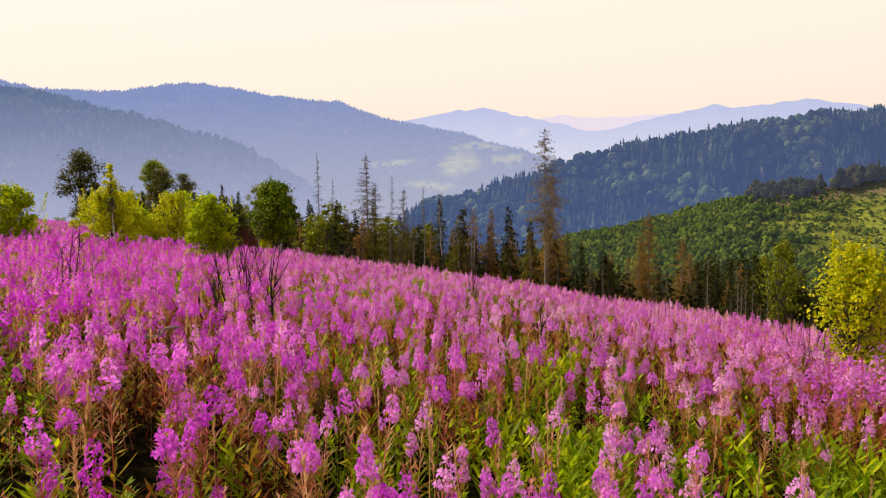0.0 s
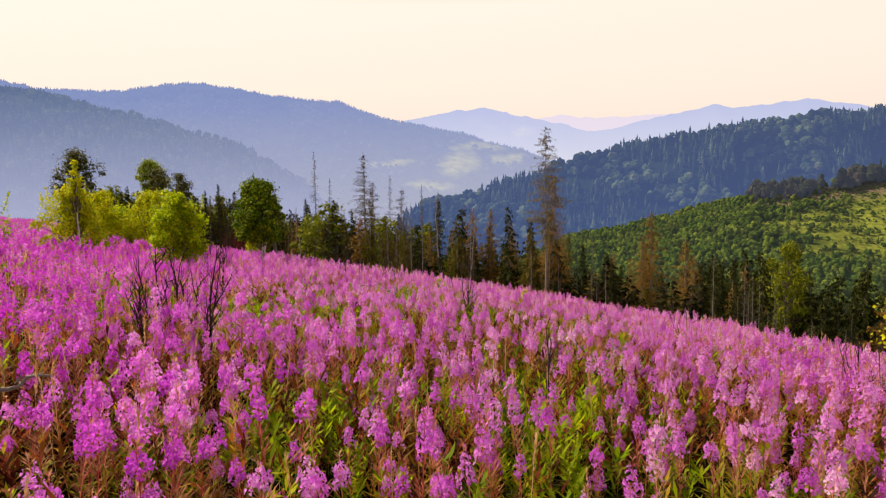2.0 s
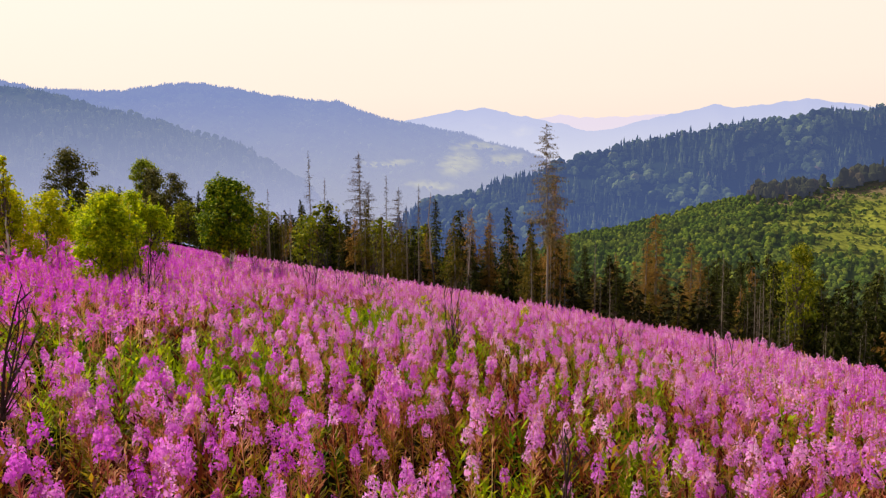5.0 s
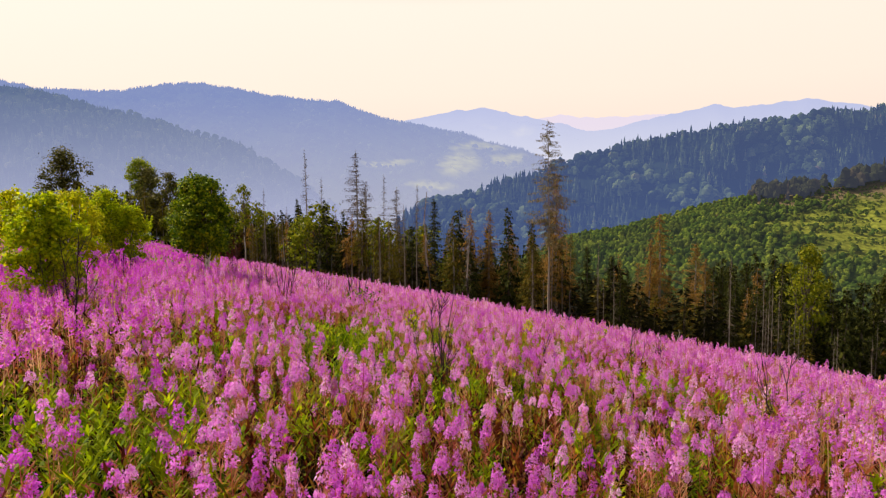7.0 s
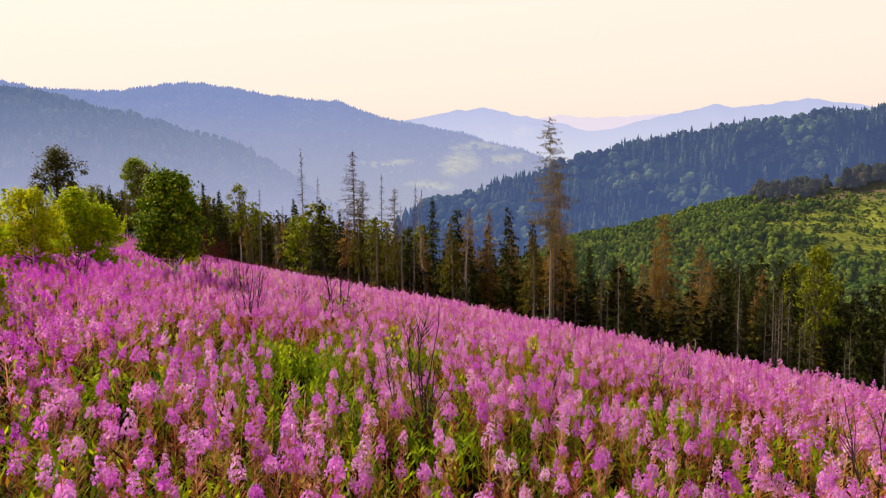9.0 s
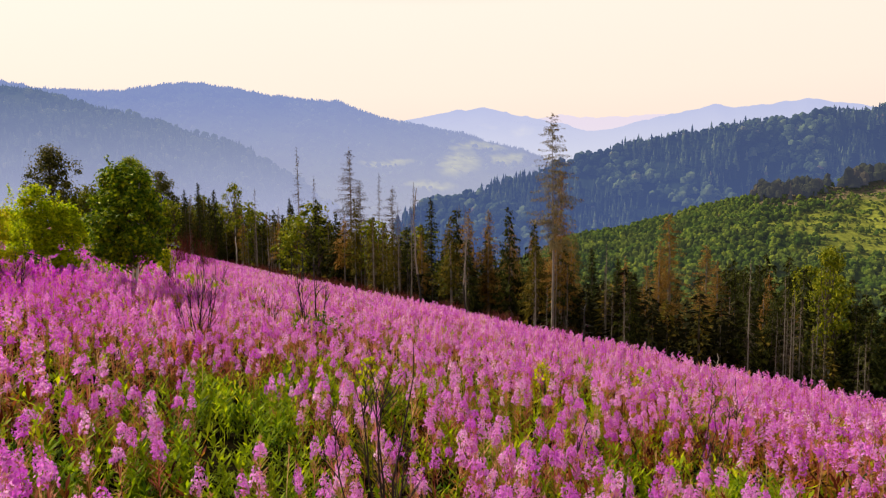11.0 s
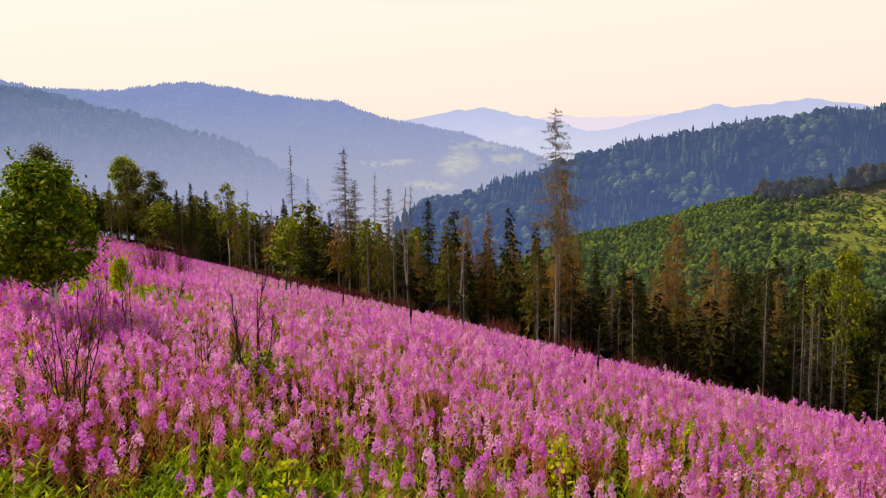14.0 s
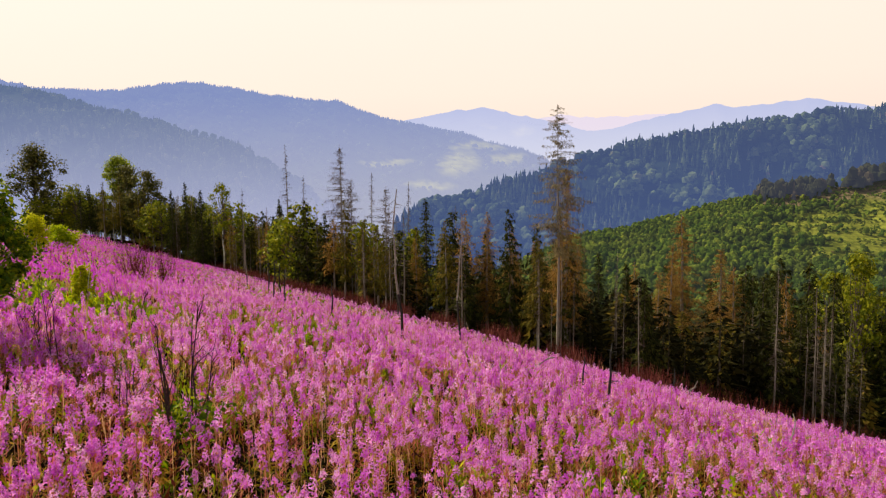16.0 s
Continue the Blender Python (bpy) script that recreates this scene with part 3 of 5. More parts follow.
def stands(spots, reach):
    """Which places lie in the stands of conifers, the rest being broadleaf."""
    return np.sin(spots[:, 0] / reach + 1.7 * np.sin(spots[:, 2] / reach * 1.3)) + 0.6 * np.sin(spots[:, 2] / reach * 2.1 + spots[:, 0] / reach * 0.7) > -0.35


spots = hill_blue.spots(6500, 0.02, 0.95)
forest("forest_spruce_hill", spots[stands(spots, 42)], CONES, 11, 21, M_BLUE, rng, "dark green spruce forest tinted with painted blue haze", 1.1)
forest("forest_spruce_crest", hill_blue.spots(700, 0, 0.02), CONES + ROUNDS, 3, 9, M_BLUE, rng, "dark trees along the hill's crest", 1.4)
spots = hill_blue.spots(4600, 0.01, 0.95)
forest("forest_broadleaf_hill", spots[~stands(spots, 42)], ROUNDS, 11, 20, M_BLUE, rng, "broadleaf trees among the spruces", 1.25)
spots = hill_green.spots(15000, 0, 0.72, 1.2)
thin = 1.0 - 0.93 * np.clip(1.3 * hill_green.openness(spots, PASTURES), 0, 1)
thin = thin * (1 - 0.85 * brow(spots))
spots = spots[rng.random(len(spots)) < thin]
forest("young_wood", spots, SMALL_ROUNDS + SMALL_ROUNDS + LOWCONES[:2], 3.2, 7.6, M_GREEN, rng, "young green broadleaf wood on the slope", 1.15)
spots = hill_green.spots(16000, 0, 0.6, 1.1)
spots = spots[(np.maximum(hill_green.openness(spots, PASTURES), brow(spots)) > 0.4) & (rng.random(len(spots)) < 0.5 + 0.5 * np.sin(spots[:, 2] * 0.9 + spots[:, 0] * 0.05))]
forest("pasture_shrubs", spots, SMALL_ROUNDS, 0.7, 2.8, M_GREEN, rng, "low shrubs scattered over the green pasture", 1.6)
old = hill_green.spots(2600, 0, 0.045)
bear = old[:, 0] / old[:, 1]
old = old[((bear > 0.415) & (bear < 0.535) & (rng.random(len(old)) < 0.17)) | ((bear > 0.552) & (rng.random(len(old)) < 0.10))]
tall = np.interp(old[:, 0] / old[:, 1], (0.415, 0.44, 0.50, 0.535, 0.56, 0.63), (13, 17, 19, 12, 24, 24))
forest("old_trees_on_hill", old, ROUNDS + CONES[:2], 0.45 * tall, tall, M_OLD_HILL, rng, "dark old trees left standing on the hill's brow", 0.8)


# ---------- trees ----------
def trunk_line(rng, h, bend=0.02, n=9):
    z = np.linspace(0, h, n)
    wob = np.cumsum(rng.normal(0, bend * h / n, (n, 2)), 0)
    wob[0] = 0
    return np.stack([wob[:, 0], wob[:, 1], z], -1)


def conifer(name, rng, h, mats, label, crown_from=0.2, radius=0.16, leaf=1.0, bare=0.0, droop=0.5, whorl=0.55, gap=0.0, category="conifer", frond=0.30, slim=0.2, blunt=0.06, girth=0.011):
    """mats: bark, branch, needle. leaf: how much needle is left. bare: share of leafless branches."""
    root = thing(name, label, category, "trees along the forest edge")
    line = trunk_line(rng, h)
    s = Soup()
    r0 = girth * h + 0.03
    stick(s, np.concatenate([line[:1] - [0, 0, 0.8], line]), np.concatenate([[r0 * 1.3], np.linspace(r0, 0.015, len(line))]), 8)
    trunk = part("trunk", s, [mats[0]], root, smooth=True)
    sb, sn = Soup(), Soup()
    z = crown_from * h
    cs = []
    while z < h * 0.985:
        k = z / h
        base0 = np.array([np.interp(z, line[:, 2], line[:, 0]), np.interp(z, line[:, 2], line[:, 1]), z])
        full = (1 - k) / (1 - crown_from)
        reach = radius * h * min(1.0, full ** 0.8 + blunt) * (1 if k > crown_from + 0.12 else 0.75)
        for a in rng.uniform(0, 2 * np.pi, rng.integers(4, 7)):
            if rng.random() < gap:
                continue
            ln = reach * rng.uniform(0.35, 1.2)
            base = base0 + np.array([0, 0, rng.uniform(-1, 1) * whorl])
            d = np.array([np.cos(a), np.sin(a), 0])
            sag = droop * rng.uniform(0.2, 1.7) + 0.35 * (full - 0.4)
            lift = rng.uniform(0.1, 0.45)

            def along(w):
                return base + d * (w * ln)[:, None] + np.array([0, 0, 1]) * ((lift * w - (sag + 0.5 * lift) * w ** 1.3 + 0.25 * sag * w ** 4) * ln)[:, None]

            u = np.array([0, 0.5, 1.0])
            pts = along(u)
            side = np.array([-d[1], d[0], 0])
            if bare > 0.25:
                stick(sb, pts, [0.022 + 0.004 * ln, 0.016, 0.006], 3)
            else:
                sb.add([pts[0] - side * 0.02, pts[0] + side * 0.02, pts[1] + side * 0.012, pts[1] - side * 0.012, pts[2]], [(0, 1, 2, 3)], [(3, 2, 4)])
            n = int(leaf * (14 + 22 * ln)) if rng.random() > bare else int(0.5 * leaf * (1 + ln))
            if n:
                w = rng.uniform(0.1, 1.05, n)
                p = along(w)
                p = p + side * (rng.uniform(-0.42, 0.42, n) * ln * 0.6 * (1.1 - w * 0.8))[:, None] + np.array([0, 0, -1]) * (rng.random(n) ** 2 * 0.28 * (0.4 + 0.6 * full))[:, None]
                f = 0.72 * frond * (0.45 + 0.55 * full) * rng.uniform(0.4, 1.6, (n, 1))
                out = d * rng.uniform(0.1, 0.8, (n, 1)) + side * rng.uniform(-0.8, 0.8, (n, 1)) + np.array([0, 0, -0.8]) * rng.uniform(-0.3, 1.6, (n, 1))
                wide = np.cross(out, unit(rng, n)) * slim * f
                cs.append(np.stack([p - wide, p + wide, p + out * f], 1))
            m = int((1.5 + ln * 2) * (1 if bare > 0.3 else 0.3))
            if m:
                w = rng.uniform(0.25, 1, m)
                p = along(w)
                tip = p + unit(rng, m) * 0.25 + np.array([0, 0, -0.28])
                th = unit(rng, m) * 0.012
                sb.add(np.stack([p - th, p + th, tip], 1).reshape(-1, 3), tris=np.arange(3 * m).reshape(-1, 3))
        z += whorl * rng.uniform(0.7, 1.3) * (0.6 + 0.4 * full)
    tagged(part("branchwork", sb, [mats[1]], trunk), kind="stuff")
    if cs:
        v = np.concatenate(cs).reshape(-1, 3)
        sn.add(v, tris=np.arange(len(v)).reshape(-1, 3))
        part("needle_crown", sn, [mats[2]], root)
    return root


def broadleaf(name, rng, h, r, mats, label, base=0.25, leaves=2500, leaf=0.10, clumps=40, trunks=1, shape=1.0, category="tree", spread=0.28, group="bushes and trees in the meadow", shoots=0):
    """mats: bark, leaf. Limbs reach to clumps of leaves spread unevenly through the crown."""
    root = thing(name, label, category, group)
    s, sl = Soup(), Soup()
    tops = []
    for k in range(trunks):
        a = rng.uniform(0, 6.28)
        off = np.array([np.cos(a), np.sin(a), 0]) * (0.16 * r if trunks > 1 else 0)
        line = trunk_line(rng, h * rng.uniform(0.75, 0.95), 0.06) + off
        line[:, :2] += (off[:2] * 3)[None] * (line[:, 2:3] / h) ** 1.5
        stick(s, np.concatenate([line[:1] - [0, 0, 0.5], line]), np.concatenate([[0.016 * h + 0.01], np.linspace(0.012 * h + 0.01, 0.008, len(line))]) * (0.7 if trunks > 1 else 1), 7)
        tops.append(line)
    cz = base * h + (1 - base) * h * rng.random(clumps) ** 0.9
    k = (cz / h - base) / (1 - base)
    prof = np.sin(np.pi * np.clip(0.12 + 0.83 * k ** shape, 0, 1)) ** 0.75
    ang = rng.uniform(0, 6.28, clumps)
    rad = r * prof * np.sqrt(rng.uniform(0.15, 1, clumps)) * rng.uniform(0.75, 1.12, clumps) * (1 + 0.22 * np.sin(3 * ang + rng.uniform(0, 6)) * np.sin(5 * k + rng.uniform(0, 6)))
    cen = np.stack([rad * np.cos(ang), rad * np.sin(ang), cz], -1)
    for c in cen:
        line = tops[rng.integers(0, trunks)]
        z0 = max(base * h * 0.6, c[2] * rng.uniform(0.55, 0.8))
        st = np.array([np.interp(z0, line[:, 2], line[:, 0]), np.interp(z0, line[:, 2], line[:, 1]), min(z0, line[-1, 2])])
        mid = (st + c) / 2 + rng.normal(0, 0.05 * r, 3)
        stick(sl, [st, mid, c], [0.004 * h + 0.006, 0.003 * h + 0.004, 0.004], 4)
    trunk = part("trunk", s, [mats[0]], root, smooth=True)
    tagged(part("limbwork", sl, [M_BARK], trunk), kind="stuff")
    pick = rng.integers(0, clumps, leaves)
    size = spread * r * rng.uniform(0.45, 1.35, clumps)
    off = unit(rng, leaves) * rng.uniform(0.25, 1.0, (leaves, 1)) ** 0.6
    p = cen[pick] + off * (1.1 * size[pick])[:, None] * np.array([1, 1, 0.8]) * rng.uniform(0.6, 1.35, (leaves, 1))
    face = off + 0.7 * unit(rng, leaves) + np.array([0, 0, 0.35])
    face /= np.linalg.norm(face, axis=1)[:, None] + 1e-9
    d = np.cross(face, unit(rng, leaves))
    d /= np.linalg.norm(d, axis=1)[:, None] + 1e-9
    e = np.cross(face, d)
    f = leaf * rng.uniform(0.6, 1.4, (leaves, 1))
    sc = Soup()
    blades(sc, p, d * f, e * f * 0.7)
    for _ in range(shoots):                     # leafy shoots that stand out of the crown
        a, out = rng.uniform(0, 6.28), r * rng.uniform(0.1, 0.95)
        z0, long = h * rng.uniform(0.35, 0.8), h * rng.uniform(0.18, 0.34)
        n = 70
        w = rng.random(n)
        q = np.stack([np.cos(a) * out * (1 + 0.25 * w), np.sin(a) * out * (1 + 0.25 * w), z0 + long * w], -1) + rng.normal(0, 0.09 * r, (n, 3)) * (1.15 - w)[:, None]
        d = unit(rng, n)
        e = np.cross(d, unit(rng, n))
        blades(sc, q, d * leaf, e * leaf * 0.7)
    part("crown", sc, [mats[1]], root)
    return root


rng = np.random.default_rng(21)
DEAD = (M_BARK_GREY, M_NEEDLE_GREY, M_NEEDLE_GREY)
BROWN = (M_BARK_GREY, M_BARK, M_NEEDLE_BROWN)
LIVE = (M_BARK, M_BARK, M_NEEDLE)
OLIVE = (M_BARK_GREY, M_BARK, M_NEEDLE_OLIVE)


class Kind:
    """A few models of one kind of tree, stood in turn along the edge."""

    def __init__(self, models, native):
        self.models, self.native, self.used, self.turn = models, native, set(), 0

    def stand(self, x, y, h, wide=1.0, which=None):
        i = self.turn % len(self.models) if which is None else which
        self.turn += 1
        model = self.models[i]
        h = h + float(dip(x, y))
        angle = (self.turn * 2.399) % 6.28
        if i not in self.used:
            self.used.add(i)
            k = h / self.native
            model.matrix_basis = Matrix.LocRotScale((x, y, float(land(x, y))), Euler((0, 0, angle)), (k * wide, k * wide, k))
            return model
        k = h / self.native
        model_scale = model.scale.copy()
        model.scale = (1, 1, 1)
        m = Matrix.LocRotScale((x, y, float(land(x, y))), Euler((0, 0, angle)), (k * wide, k * wide, k))
        ob = copy_thing(model, m)
        ob.matrix_basis = m
        model.scale = model_scale
        return ob


live = Kind([conifer("spruce_tree", rng, 18, LIVE, "dark green spruce at the forest edge", 0.05, 0.16, 1.0, droop=0.35, whorl=0.26, frond=0.40, slim=0.2) for _ in range(3)], 18)
olive = Kind([conifer("spruce_tree", rng, 18, OLIVE, "thin olive-green spruce losing its needles", 0.25, 0.15, 1.4, 0.15, 0.4, 0.27, frond=0.30, slim=0.17) for _ in range(3)], 18)
brown = Kind([conifer("dead_spruce", rng, 18, BROWN, "dying spruce with rusty brown needles", 0.26, 0.15, 1.8, 0.1, 0.45, 0.26, frond=0.27, slim=0.15) for _ in range(3)], 18)
bare = Kind([conifer("dead_spruce", rng, 20, DEAD, "bare grey dead spruce with short twigs", 0.25, 0.08, 1.0, 0.8, 0.35, 0.45, 0.1, frond=0.3, slim=0.05, girth=0.0065) for _ in range(3)], 20)
fuller = Kind([conifer("dead_spruce", rng, 20, DEAD, "grey dead spruce that keeps its bare branches", 0.3, 0.17, 1.6, 0.3, 0.12, 0.4, frond=0.5, slim=0.045) for _ in range(2)], 20)
wood_live = Kind([conifer("spruce_tree", rng, 15, LIVE, "dark green spruce in the wood", 0.22, 0.19, 0.5, droop=0.35, whorl=0.5, frond=0.68, slim=0.3) for _ in range(3)], 15)
wood_olive = Kind([conifer("spruce_tree", rng, 15, OLIVE, "olive-green spruce in the wood", 0.32, 0.17, 0.65, droop=0.45, whorl=0.45, frond=0.52, slim=0.22) for _ in range(2)], 15)
wood_brown = Kind([conifer("dead_spruce", rng, 15, BROWN, "rusty brown spruce in the wood", 0.40, 0.16, 0.75, droop=0.45, whorl=0.45, frond=0.45, slim=0.2) for _ in range(2)], 15)
wood_leaf = Kind([broadleaf("broadleaf_tree", rng, 12, 3.6, (M_BARK, M_BIRCH_LEAF), "green broadleaf tree in the wood", 0.12, 1500, 0.24, 44, spread=0.36, group="trees along the forest edge") for _ in range(2)], 12)
leafy_tall = Kind([broadleaf("broadleaf_tree", rng, 14, 3.4, (M_BARK, M_LEAF_OLD), "broadleaf tree with an uneven olive crown", 0.25, 7000, 0.15, 70, spread=0.36, group="trees along the forest edge") for _ in range(2)], 14)
birch = Kind([broadleaf("birch_tree", rng, 16, 3.0, (M_BIRCH, M_BIRCH_LEAF), "white-stemmed birch with thin green leaves", 0.45, 1800, 0.17, 34, spread=0.32, group="trees along the forest edge") for _ in range(2)], 16)

EDGE_X = (-130, -60, -30, -10, 5, 15, 30, 45, 60, 100)
EDGE_Y = (168, 148, 108, 86, 71, 66, 70, 78, 84, 92)


def edge(x):
    return float(np.interp(x, EDGE_X, EDGE_Y))


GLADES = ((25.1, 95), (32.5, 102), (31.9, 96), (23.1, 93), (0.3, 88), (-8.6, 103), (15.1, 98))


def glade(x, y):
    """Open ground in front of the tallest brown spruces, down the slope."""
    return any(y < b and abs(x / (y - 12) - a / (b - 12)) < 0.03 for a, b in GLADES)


# landmark trees
conifer_big = conifer("dead_spruce", rng, 23, (M_BARK_GREY, M_BARK, M_NEEDLE_FADED), "tall half-dead spruce with a thinning olive top", 0.44, 0.125, 2.4, 0.22, 0.2, 0.25, 0.15, frond=0.32, slim=0.10, blunt=0.16, girth=0.0062)
conifer_big.matrix_basis = Matrix.LocRotScale((6.6, 71, float(land(6.6, 71))), Euler((0, 0, 1.0)), (1, 1, 1.012))

for x, y, h, w in ((7.9, 75, 19.0, 0.95), (0.3, 88, 15.8, 1.1), (3.2, 86, 14.4, 0.9), (5.5, 84, 12.9, 0.8), (25.1, 95, 23.2, 1.35), (23.1, 93, 18.7, 1.0),
                   (32.5, 102, 22.0, 1.4), (31.9, 96, 18.8, 1.3), (20.1, 88, 13.9, 0.9), (-15.1, 110, 11.7, 1.1), (-9.8, 100, 12.2, 1.2), (-20.1, 112, 10.8, 1.2)):
    brown.stand(x, y, h, w)
for x, y, h in ((-35.7, 123, 26.4), (-32.5, 122, 21.5), (-19.6, 118, 23.9), (-3.9, 95, 16.9), (-47.3, 130, 17.6), (-13.7, 120, 24.2), (-42.0, 128, 14.6),
                (5.3, 78, 10.5), (3.0, 84, 11.4), (-12.6, 100, 13.2)):
    bare.stand(x, y, h)
for x, y, h in ((-23.4, 113, 26.2), (-22.0, 114, 21.1), (-17.5, 120, 22.6)):
    fuller.stand(x, y, h)
for x, y, h, w in ((-8.6, 103, 18.7, 1.0), (15.1, 98, 16.2, 1.2), (17.5, 92, 13.5, 1.2), (20.6, 96, 14.0, 1.2), (41.8, 106, 22.1, 1.0), (48.5, 108, 24.3, 1.0),
                   (35.7, 100, 18.8, 1.0), (-69.5, 150, 17.8, 0.9), (-73.8, 152, 15.4, 1.0), (-60.9, 140, 16.1, 1.1), (-41.9, 135, 18.1, 0.8), (-98.8, 155, 11.2, 1.0),
                   (-62.0, 140, 14.1, 0.9), (9.6, 96, 19.8, 0.8), (-31.3, 125, 12.7, 1.0), (-29.0, 126, 12.9, 1.0)):
    live.stand(x, y, h, w)
for x, y, h in ((-89.5, 150, 13.5), (-50.3, 130, 9.4), (-6.6, 105, 14.2), (-36.1, 130, 12.9), (-47.1, 135, 13.3), (0.1, 100, 14.6), (-21.4, 118, 11.9), (12.8, 100, 17.8), (44.8, 88, 20.3)):
    olive.stand(x, y, h)
for x, y, h, w in ((-123.4, 172, 25.7, 1.05), (-91.1, 170, 19.1, 1.25), (-105.3, 185, 21.2, 0.9)):
    leafy_tall.stand(x, y, h, w)
tall_light = Kind([broadleaf("broadleaf_tree", rng, 14, 2.9, (M_BARK_GREY, M_LEAF_LIGHT), "tall tree with a thin light green crown", 0.5, 6000, 0.14, 60, spread=0.36, group="trees along the forest edge")], 14)
tall_light.stand(-110, 189, 25.2, 0.95)
for x, y, h, w in ((39.8, 84, 21.0, 0.7), (-56.3, 140, 17.9, 0.8), (43.8, 95, 21.1, 0.8), (42.0, 87, 18.8, 0.9), (-23.6, 115, 10.9, 1.0), (-27.1, 112, 8.3, 1.1)):
    birch.stand(x, y, h, w)

slender = Kind([broadleaf("birch_tree", rng, 20, 2.6, (M_BIRCH, M_BIRCH_LEAF), "tall birch with a white stem and a hanging light green crown", 0.30, 3600, 0.13, 50, spread=0.34, group="trees along the forest edge")], 20)
slender.stand(42.5, 89, -7.0 - float(land(42.5, 89)) - float(dip(42.5, 89)), 0.75)

rngp = np.random.default_rng(15)
for _ in range(110):
    x = float(rngp.uniform(-75, 55))
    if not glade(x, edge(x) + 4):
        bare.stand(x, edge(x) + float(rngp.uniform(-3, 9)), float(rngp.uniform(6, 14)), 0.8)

# the wood behind the edge
rngf = np.random.default_rng(5)
placed = []
for _ in range(9000):
    if len(placed) >= 400:
        break
    x = rngf.uniform(-150, 95) if len(placed) < 210 else rngf.uniform(-62, 45) if len(placed) < 320 else rngf.uniform(-125, -28)
    y = edge(x) + 3 + (45 if len(placed) < 320 else 18) * rngf.random() ** 1.5
    gap = 6.0
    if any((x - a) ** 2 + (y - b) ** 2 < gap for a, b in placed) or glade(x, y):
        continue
    placed.append((x, y))
    tall = np.interp(x, (-150, -90, -60, -30, 0, 30, 95), (9, 13, 15, 14, 14, 15, 17)) * rngf.uniform(0.7, 1.12)
    if x > 12:
        tall = np.clip(-y * rngf.uniform(0.085, 0.17) - float(land(x, y)), 9, 29)
    kind = rngf.choice([0, 0, 0, 0, 0, 0, 2]) if x > 28 else rngf.choice([0, 0, 0, 0, 1, 2, 2]) if x > 0 else rngf.choice([0, 0, 0, 0, 1, 1, 1, 2, 2, 2, 3, 3]) if x > -60 else rngf.choice([0, 0, 1, 1, 3, 3])
    (wood_live, wood_olive, wood_brown, wood_leaf)[kind].stand(x, y, float(tall), float(rngf.uniform(0.85, 1.2)))


def young_spruce(rng, h=8.0, coat=1):
    """A dense young spruce of the thicket: stem and needle fans in one soup."""
    s = Soup()
    stick(s, trunk_line(rng, h, 0.02, 4), (0.09, 0.07, 0.04, 0.01), 4, mat=0)
    n = 420
    k = rng.random(n) ** 1.4
    z = (0.04 + 0.95 * k) * h
    a = rng.uniform(0, 6.28, n)
    r = 0.24 * h * (1 - k) ** 0.85 * np.sqrt(rng.uniform(0.05, 1, n)) + 0.05
    d = np.stack([np.cos(a), np.sin(a), np.zeros(n)], -1)
    p = d * r[:, None] + np.stack([np.zeros(n), np.zeros(n), z - 0.25 * r], -1)
    f = 0.75 * (0.4 + 0.6 * (1 - k))[:, None] * rng.uniform(0.6, 1.3, (n, 1))
    out = d + np.stack([rng.normal(0, 0.5, n), rng.normal(0, 0.5, n), rng.uniform(-0.9, 0.1, n)], -1)
    wide = np.cross(out, unit(rng, n)) * 0.3 * f
    s.add(np.stack([p - wide, p + wide, p + out * f], 1).reshape(-1, 3), tris=np.arange(3 * n).reshape(-1, 3), mat=coat)
    return s.arrays()


# young spruces added to fill the wood's inside; most carry painted shade
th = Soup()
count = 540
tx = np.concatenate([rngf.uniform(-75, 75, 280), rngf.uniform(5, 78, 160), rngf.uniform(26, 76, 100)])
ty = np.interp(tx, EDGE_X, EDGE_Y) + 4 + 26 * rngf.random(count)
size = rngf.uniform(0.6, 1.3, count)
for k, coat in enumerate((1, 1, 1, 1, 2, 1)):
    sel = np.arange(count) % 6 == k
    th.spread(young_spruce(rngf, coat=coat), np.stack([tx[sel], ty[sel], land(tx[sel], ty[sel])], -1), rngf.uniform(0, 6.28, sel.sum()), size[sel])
tagged(part("young_spruce_thicket", th, [M_BARK, M_NEEDLE_SHADE, M_NEEDLE_OLIVE, M_NEEDLE_BROWN]), "thicket of young spruce under the taller trees, coloured dark for deep shade", "thicket", kind="stuff")


# ---------- bushes in the meadow ----------
rng = np.random.default_rng(31)


def bush(name, x, y, h, r, mats, label, **kw):
    ob = broadleaf(name, rng, h, r, mats, label, category="bush", shoots=0 if r < 0.5 else 26, shape=1.0 if r < 0.5 else 0.68, **kw)
    ob.location = (x, y, float(land(x, y)))
    return ob


GREEN, YELLOW, DARK = (M_BIRCH, M_BUSH), (M_BIRCH, M_BUSH_YELLOW), (M_BIRCH, M_BUSH_DARK)
bush("round_bush", -11.2, 30.3, 4.6, 1.30, DARK, "round dark green sallow bush on pale stems", base=0.42, leaves=30000, leaf=0.055, spread=0.27, clumps=90, trunks=4)
bush("birch_sapling", -9.8, 20.1, 2.95, 0.85, GREEN, "bright green young birch among the flowers", base=0.08, leaves=14000, leaf=0.042, spread=0.30, clumps=70, trunks=3)
bush("birch_sapling", -16.3, 24.1, 3.1, 1.2, YELLOW, "yellow-green young birch with a thin spire", base=0.08, leaves=13000, leaf=0.042, spread=0.30, clumps=70, trunks=3)
bush("birch_sapling", -15.8, 23.7, 4.2, 0.34, YELLOW, "slender yellow-green birch sapling", base=0.3, leaves=1500, leaf=0.045, clumps=30, spread=0.5)
